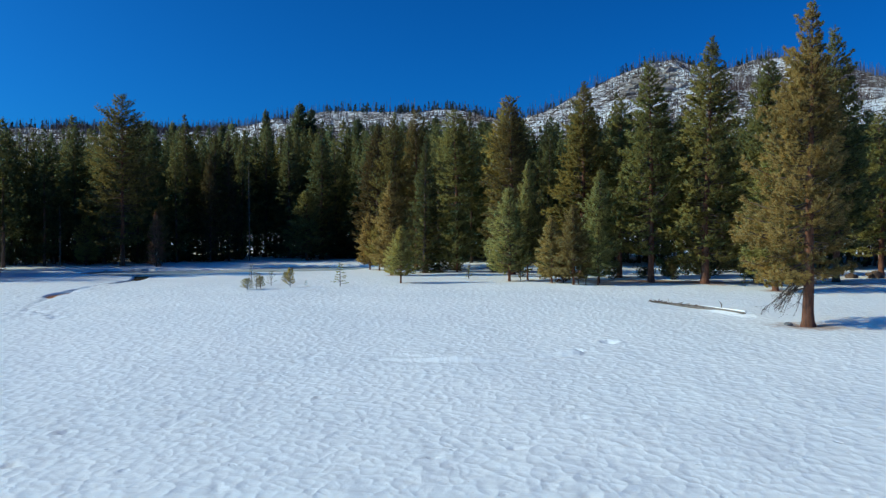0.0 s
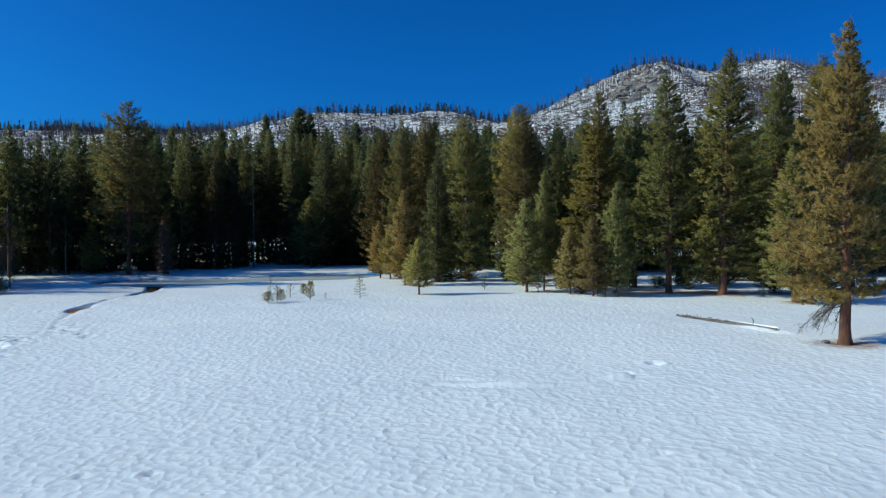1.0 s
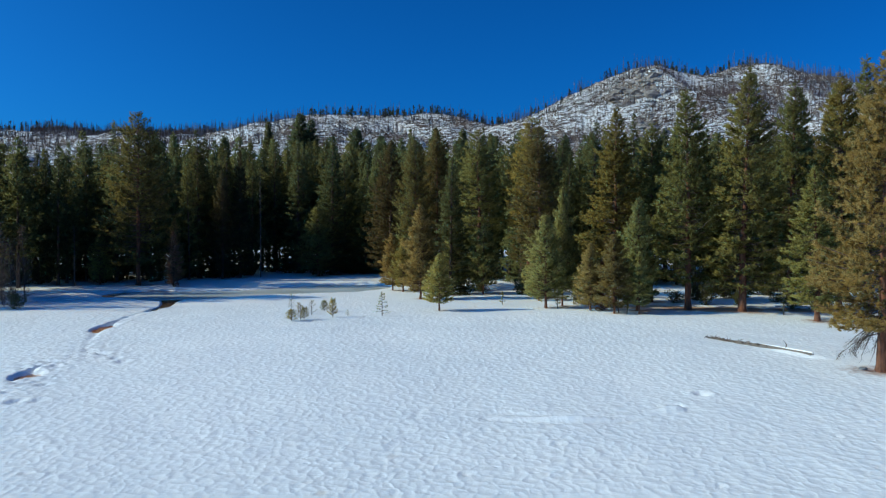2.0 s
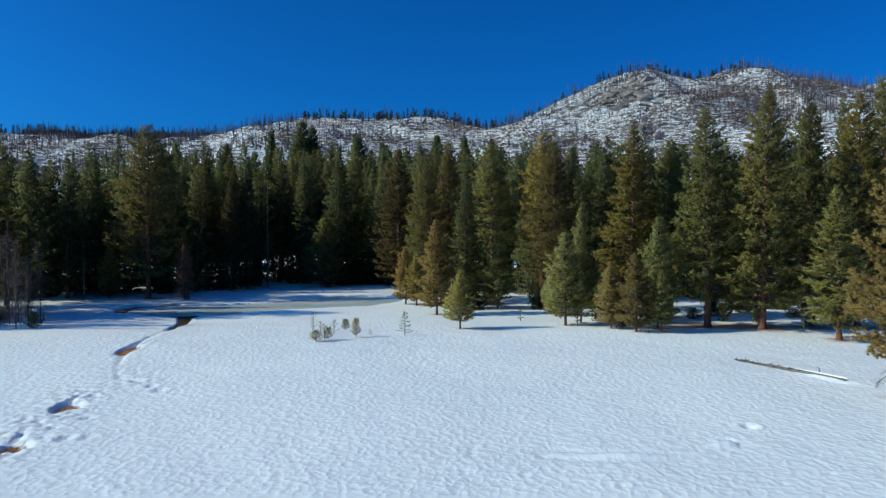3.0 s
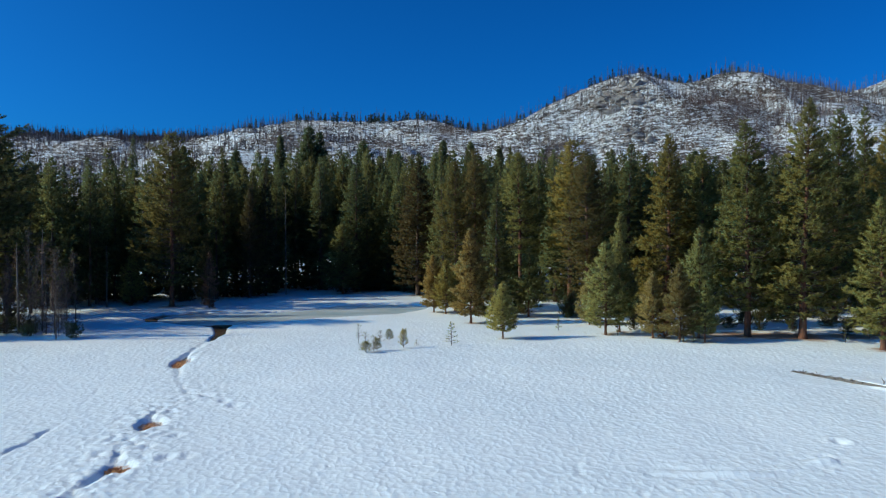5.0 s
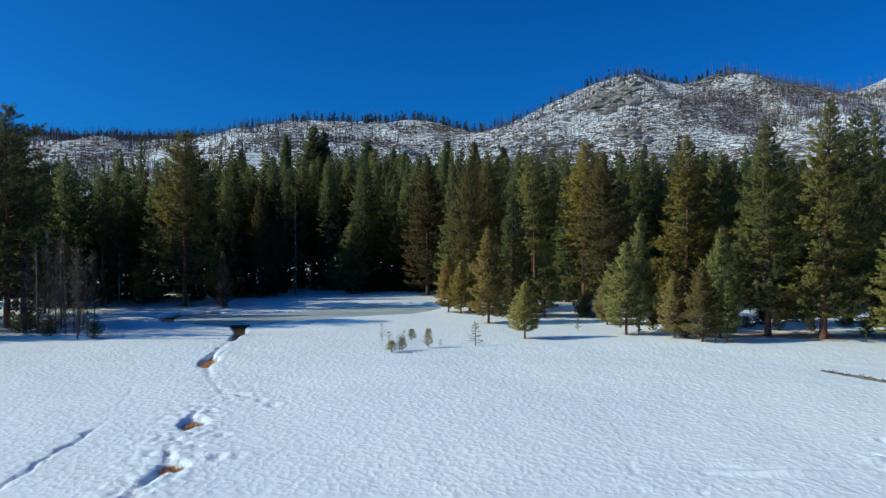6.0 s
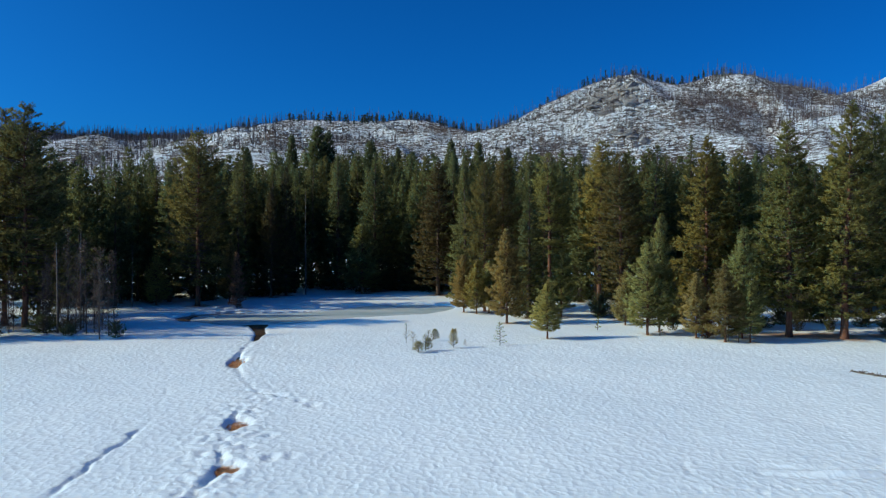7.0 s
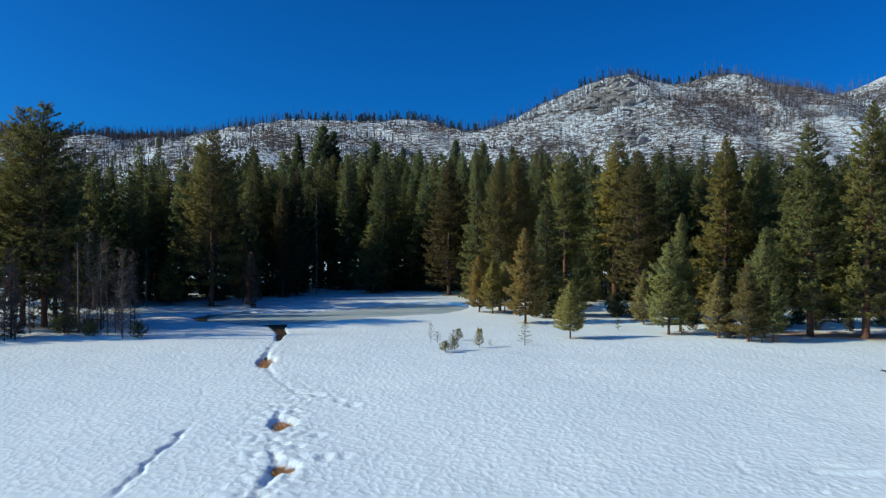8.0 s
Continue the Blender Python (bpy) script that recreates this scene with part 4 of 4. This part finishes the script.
rust_models = [conifer("rusty_conifer", 9, 1.5, 80, RUST, BROWN_BARK, clear=0.05, gap=0.26, per=5, step=0.24, tuft=7, length=0.30, width=0.06, dead=0.2, ragged=0.35, girth=0.011)]
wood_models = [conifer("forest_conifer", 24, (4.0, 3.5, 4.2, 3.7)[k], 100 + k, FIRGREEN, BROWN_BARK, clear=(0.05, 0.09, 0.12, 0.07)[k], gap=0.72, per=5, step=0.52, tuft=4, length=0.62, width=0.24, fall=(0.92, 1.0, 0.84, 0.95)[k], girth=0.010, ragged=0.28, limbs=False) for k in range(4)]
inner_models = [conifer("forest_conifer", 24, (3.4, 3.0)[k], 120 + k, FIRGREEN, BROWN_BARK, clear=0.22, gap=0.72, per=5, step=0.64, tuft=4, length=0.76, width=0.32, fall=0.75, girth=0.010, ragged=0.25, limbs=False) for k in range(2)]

for k, (x, y, h, w) in enumerate(PINES):
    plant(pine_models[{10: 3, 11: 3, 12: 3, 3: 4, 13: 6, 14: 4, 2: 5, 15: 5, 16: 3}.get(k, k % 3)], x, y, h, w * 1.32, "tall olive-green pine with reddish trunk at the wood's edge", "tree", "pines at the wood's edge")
for k, (x, y, h, w) in enumerate(FIRS):
    plant(fir_models[2 if y > 200 else k % 2], x, y, h, w * (1.5 if y > 200 else 1.38), "dense dark green fir with narrow pointed crown", "tree", "firs in the wood")
for k, (x, y, h, w) in enumerate(YOUNG):
    plant(young_models[k % 3], x, y, h, w * (1.2 if h > 7 else 1.1), "young pine with full grey-green crown on snow", "young tree", "young pines at the meadow's edge")
for k, (x, y, h, w) in enumerate(RUSTY):
    plant(rust_models[0] if h < 15 else pine_models[6], x, y, h, w * (1 if h < 15 else 1.3), "rusty brown dying conifer at the dark wood's edge", "tree", "rusty conifers")
wood.sort(key=lambda a: a[3])
for k, (x, y, h, deep_in) in enumerate(wood[:285]):
    plant(wood_models[int(rng.integers(0, 4))] if deep_in < 18 else inner_models[k % 2], x, y, h, None, "tall dark conifer standing in the dense wood", "tree", "trees of the wood", rng.uniform(0.85, 1.2))


def back_wood(spots):
    """The crowded trees at the back of the wood, of which only tops show, in one piece."""
    ob = None
    for index, name in ((1, "back_wood"), (0, "back_stems")):
        co, normals, loops, sizes, base = [], [], [], [], 0
        for k, (x, y, h, _) in enumerate(spots):
            src = inner_models[k % 2].children[0 if inner_models[k % 2].children[0].name.startswith(("trunk", "crown")[index]) else 1].data
            v = np.empty(len(src.vertices) * 3)
            src.vertices.foreach_get("co", v)
            n = np.empty(len(src.loops) * 3)
            src.corner_normals.foreach_get("vector", n)
            li, ls = np.empty(len(src.loops), np.int32), np.empty(len(src.polygons), np.int32)
            src.loops.foreach_get("vertex_index", li)
            src.polygons.foreach_get("loop_total", ls)
            a, up = rng.uniform(0, 6.28), h / 24
            wide = up * rng.uniform(0.85, 1.2)
            turn = np.array([(math.cos(a), -math.sin(a), 0), (math.sin(a), math.cos(a), 0), (0, 0, 1)])
            co.append(v.reshape(-1, 3) @ turn.T * (wide, wide, up) + (x, y, ground_at(x, y)))
            normals.append(n.reshape(-1, 3) @ turn.T)
            loops.append(li + base)
            sizes.append(ls)
            base += len(src.vertices)
        sizes, loops = np.concatenate(sizes), np.concatenate(loops)
        me = bpy.data.meshes.new(name)
        me.vertices.add(base), me.loops.add(len(loops)), me.polygons.add(len(sizes))
        me.vertices.foreach_set("co", np.concatenate(co).ravel())
        me.loops.foreach_set("vertex_index", loops)
        me.polygons.foreach_set("loop_start", (np.cumsum(sizes) - sizes).astype(np.int32))
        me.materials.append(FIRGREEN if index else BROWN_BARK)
        me.update(calc_edges=True)
        me.shade_smooth()
        me.normals_split_custom_set(np.concatenate(normals).tolist())
        if ob is None:
            ob = tagged(new(name, me), "crowded dark conifers at the back of the wood", "trees", kind="stuff")
        else:
            tagged(part(name, me, ob, "thin dark trunks"), kind="stuff")


back_wood(wood[285:])


# ---- thicket of bare saplings by the pond ----
def bare_sapling(seed, height, radius):
    """A thin grey leafless stem with steep fine twigs and a few browned needles."""
    r = np.random.default_rng(seed)
    tree = new("bare_sapling")
    stem, twigs = Pile(), Pile()
    bend = r.normal(0, 0.03, 2) * height
    pts = [(bend[0] * u * u, bend[1] * u * u, u * height) for u in np.linspace(0, 1, 7)]
    stem.tube(pts, height * 0.0062 * np.linspace(1, 0.12, 7), 6)
    tips, ways = [], []
    for k in range(210):
        u = r.uniform(0.06, 0.98)
        a = r.uniform(0, 6.28)
        ln = radius * (1.15 - u) ** 0.7 * r.uniform(0.4, 1.1)
        p = np.array([bend[0] * u * u, bend[1] * u * u, u * height])
        d = np.array([math.cos(a), math.sin(a), r.uniform(0.1, 0.9)])
        q = p + d * ln
        twigs.tube([p, (p + q) / 2 + r.normal(0, 0.05, 3), q], [0.014, 0.010, 0.004], 3, False)
        for j in range(5):
            s = p + d * ln * r.uniform(0.3, 1.0)
            e = s + r.normal(0, 0.22, 3) + (0, 0, 0.10)
            twigs.put([s + (0.010, 0, 0), s - (0.010, 0, 0), e], [(0, 1, 2)])
            if r.uniform() < 0.22:
                tips.append(e), ways.append(d)
    part("stem", stem.mesh("stem", TWIG_BARK, True), tree)
    tagged(part("twig_spray", twigs.mesh("twig_spray", TWIG_BARK), tree), kind="stuff")
    part("withered_needles", blades("withered_needles", tips, ways, 0.20, 0.05, 4, 0.6, THICKET, r), tree)
    tree["size"] = (height, radius)
    return tree


bare_models = [bare_sapling(200 + k, 10.0, 1.4) for k in range(3)]
for k, (x, y, h, w) in enumerate(BARE):
    plant(bare_models[k % 3], x, y, h, w, "leafless grey sapling with fine twigs in a thicket", "sapling", "bare saplings by the pond")
for k in range(16):
    x, y = rng.uniform(-68.5, -56), rng.uniform(87, 96)
    plant(bare_models[k % 3], x, y, rng.uniform(3.5, 9.5), None, "leafless grey sapling with fine twigs in a thicket", "sapling", "bare saplings by the pond", 1.0)

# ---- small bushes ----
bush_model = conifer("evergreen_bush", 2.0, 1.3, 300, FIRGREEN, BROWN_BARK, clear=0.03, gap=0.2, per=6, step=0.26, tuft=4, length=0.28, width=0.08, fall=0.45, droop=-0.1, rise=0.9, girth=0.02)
for x, y, h, w in [(-64.4, 90.6, 1.7, 1.9), (-62.0, 91.6, 1.3, 1.4), (-54.6, 86.4, 1.5, 0.9), (-60.5, 88.2, 1.2, 0.9), (24.8, 91.5, 1.9, 0.8), (28.4, 90.6, 1.5, 0.7), (18.0, 92.5, 1.8, 0.8), (33.0, 87.0, 1.2, 0.8), (36.0, 86.0, 1.3, 1.0), (9.6, 92.0, 1.5, 0.7)]:
    plant(bush_model, x, y, h, w, "low dark evergreen bush under the trees", "bush", "evergreen bushes")


# undergrowth in the shade along the far wood's edge
for k in range(46):
    x = rng.uniform(-80, -16)
    y = float(np.interp(x, EDGE_X, EDGE_Y)) + rng.uniform(4, 16) if x > -68 else rng.uniform(118, 140)
    plant(bush_model, x, y, rng.uniform(1.6, 4.2), rng.uniform(1.0, 1.9), "dark evergreen undergrowth in the shade of the wood", "bush", "undergrowth")

for k in range(34):
    x = rng.uniform(-8, 48)
    y = float(np.interp(x, [-8, 8, 30, 48], [112, 96, 91, 92])) + rng.uniform(0, 16)
    plant(bush_model, x, y, rng.uniform(0.9, 3.2), rng.uniform(0.7, 1.5), "dark evergreen undergrowth in the shade of the wood", "bush", "undergrowth")


def scrub_pine(seed, height, radius, branches, lift=1.0, bushy=12):
    """A sparse knee-high to man-high pine: few lifted limbs that end in brushes of needles."""
    r = np.random.default_rng(seed)
    tree = new("sparse_sapling")
    wood_pile, tips, ways = Pile(), [], []
    wood_pile.tube([(0, 0, -0.05), (0.02, 0, height * 0.5), (0.0, 0.03, height)], [0.045, 0.03, 0.012], 6)
    for k in range(branches):
        u = 0.12 + 0.85 * (k + r.uniform()) / branches
        a = k * 2.4 + r.normal(0, 0.3)
        ln = radius * (1.08 - u) ** 0.6 * r.uniform(0.7, 1.1)
        p = np.array([0, 0, u * height])
        d = np.array([math.cos(a), math.sin(a), (0.25 + 0.5 * u) * lift])
        q = p + d * ln + (0, 0, 0.12 * ln * lift)
        wood_pile.tube([p, p + d * ln * 0.5, q], [0.020, 0.014, 0.008], 4)
        for j in range(5):
            tips.append(p + (q - p) * (0.45 + 0.13 * j) + r.normal(0, 0.03, 3)), ways.append(d)
    for j in range(3):
        tips.append((0, 0.03, height - 0.1 * j)), ways.append(np.array([0, 0, 1.0]))
    part("stem", wood_pile.mesh("stem", TWIG_BARK, True), tree)
    part("needles", blades("needles", tips, ways, 0.17, 0.026, bushy, 0.6, GREY_GREEN, r), tree)
    tree["size"] = (height, radius)
    return tree


scrub = [scrub_pine(400, 2.2, 0.8, 20, 0.2, 5), scrub_pine(401, 1.6, 0.8, 36), scrub_pine(402, 1.6, 0.8, 16, 0.9, 2)]
for x, y, h, w, k in [(-22.6, 81.0, 2.1, 0.5, 2), (-21.9, 81.4, 1.2, 0.6, 2), (-21.4, 75.0, 1.1, 0.8, 1), (-20.7, 75.8, 1.6, 0.7, 2), (-20.4, 76.3, 1.2, 0.6, 1), (-20.3, 80.2, 1.5, 0.7, 2), (-19.5, 83.4, 1.2, 0.6, 1), (-17.8, 78.0, 1.9, 0.62, 1), (-16.5, 79.6, 0.7, 0.3, 0), (-12.9, 79.4, 2.5, 0.9, 0)]:
    plant(scrub[k], x, y, h, w, "sparse little pine sapling poking out of snow", "sapling", "saplings on the snow")
post_model = scrub_pine(420, 1.6, 0.25, 7)
for x, y, h in [(29.4, 81.0, 1.7), (33.8, 84.0, 1.2), (6.4, 87.0, 2.2), (12.7, 80.4, 2.6), (12.1, 81.6, 2.4), (0.6, 92.6, 1.6)]:
    plant(post_model, x, y, h, 0.3, "thin upright sapling stem at the meadow's edge", "sapling", "thin saplings")


# ---- dead standing trunks in the wood ----
def dead_trunk(seed, height):
    r = np.random.default_rng(seed)
    tree = new("dead_trunk")
    pole, stubs = Pile(), Pile()
    pole.tube([(0, 0, -0.1), (0.05, 0, height * 0.3), (0.0, 0.08, height * 0.7), (0.1, 0.05, height)], [0.12, 0.10, 0.07, 0.02], 8)
    for k in range(60):
        u = r.uniform(0.25, 0.98)
        a, ln = r.uniform(0, 6.28), r.uniform(0.3, 1.6) * (1.1 - u)
        p = np.array([0.05, 0.04, u * height])
        q = p + np.array([math.cos(a), math.sin(a), -0.15]) * ln
        stubs.tube([p, q], [0.025, 0.008], 3, False)
    part("pole", pole.mesh("pole", GREY_BARK, True), tree)
    tagged(part("stub_growth", stubs.mesh("stub_growth", TWIG_BARK), tree), kind="stuff")
    tree["size"] = (height, 1.0)
    return tree


pole_model = dead_trunk(500, 20)
for x, y, h in [(-42.6, 152, 21), (-62.6, 90.2, 10.5), (-66.5, 125.0, 10), (-61.2, 93.0, 12)]:
    plant(pole_model, x, y, h, 1.0, "bleached grey dead trunk standing among dark conifers", "dead tree", "dead trunks")


# ---- the fallen trunk, half sunk in snow ----
def fallen_log():
    r = np.random.default_rng(600)
    ax, ay, bx, by = 15.5, 64.0, 19.9, 55.1
    zs = lambda x, y: float(land(np.array([x]), np.array([y]))[0])
    line = [(ax + (bx - ax) * u, ay + (by - ay) * u, zs(ax + (bx - ax) * u, ay + (by - ay) * u) + 0.04 + 0.08 * math.sin(u * 2.2)) for u in np.linspace(0, 1, 14)]
    log, stubs, cap = Pile(), Pile(), Pile()
    log.tube(line, 0.04 + 0.17 * np.linspace(0, 1, 14) ** 0.7, 9)
    for k in range(85):
        u = r.uniform(0.0, 0.66) ** 1.0
        p = np.array(line[int(u * 13)]) + (0, 0, 0.05)
        a = r.uniform(0, 6.28)
        d = np.array([math.cos(a) * 0.7, math.sin(a) * 0.5, r.uniform(-0.05, 0.35)]) * r.uniform(0.25, 0.8)
        stubs.tube([p, p + d * 0.6, p + d + (0, 0, r.normal(0, 0.08))], [0.035, 0.025, 0.010], 4)
    p = np.array(line[10])
    stubs.tube([p, p + (0.1, 0, 0.45), p + (-0.15, 0, 0.75)], [0.05, 0.04, 0.015], 5)
    cap.tube([np.array(q) + (0.06, 0.0, 0.07 + 0.09 * u) for q, u in zip(line[4:], np.linspace(0, 1, 10))], 0.03 + 0.10 * np.linspace(0, 1, 10) ** 0.6, 9)
    ob = new("fallen_log", log.mesh("log", GREY_BARK, True))
    tagged(part("stub_growth", stubs.mesh("stub_growth", BROWN_BARK), ob, "broken dark branch stubs"), kind="stuff")
    part("snow_cap", cap.mesh("snow_cap", SNOW, True), ob, "white snow lying along the log")
    return tagged(ob, "fallen grey tree trunk half buried in snow", "log")


fallen_log()


def boulder(x, y, s, seed):
    r = np.random.default_rng(seed)
    bm = bmesh.new()
    bmesh.ops.create_icosphere(bm, subdivisions=3, radius=1)
    for v in bm.verts:
        n = noise.noise(v.co * 1.6 + Vector((seed, 0, 0))) * 0.35 + noise.noise(v.co * 4 + Vector((0, seed, 0))) * 0.1
        v.co = Vector((v.co.x * 1.3, v.co.y, v.co.z * 0.75)) * (1 + n) * s
    me = bpy.data.meshes.new("boulder")
    bm.to_mesh(me)
    bm.free()
    me.materials.append(BROWN_BARK if seed % 2 else ROCK)
    me.shade_smooth()
    ob = new("boulder", me)
    ob.location = (x, y, ground_at(x, y) + s * 0.35)
    return tagged(ob, "dark rounded boulder in shaded snow", "rock", "boulders under the trees")


boulder(46.6, 93.5, 0.55, 1)
boulder(49.2, 93.0, 0.8, 3)
boulder(21.1, 50.6, 0.20, 2)
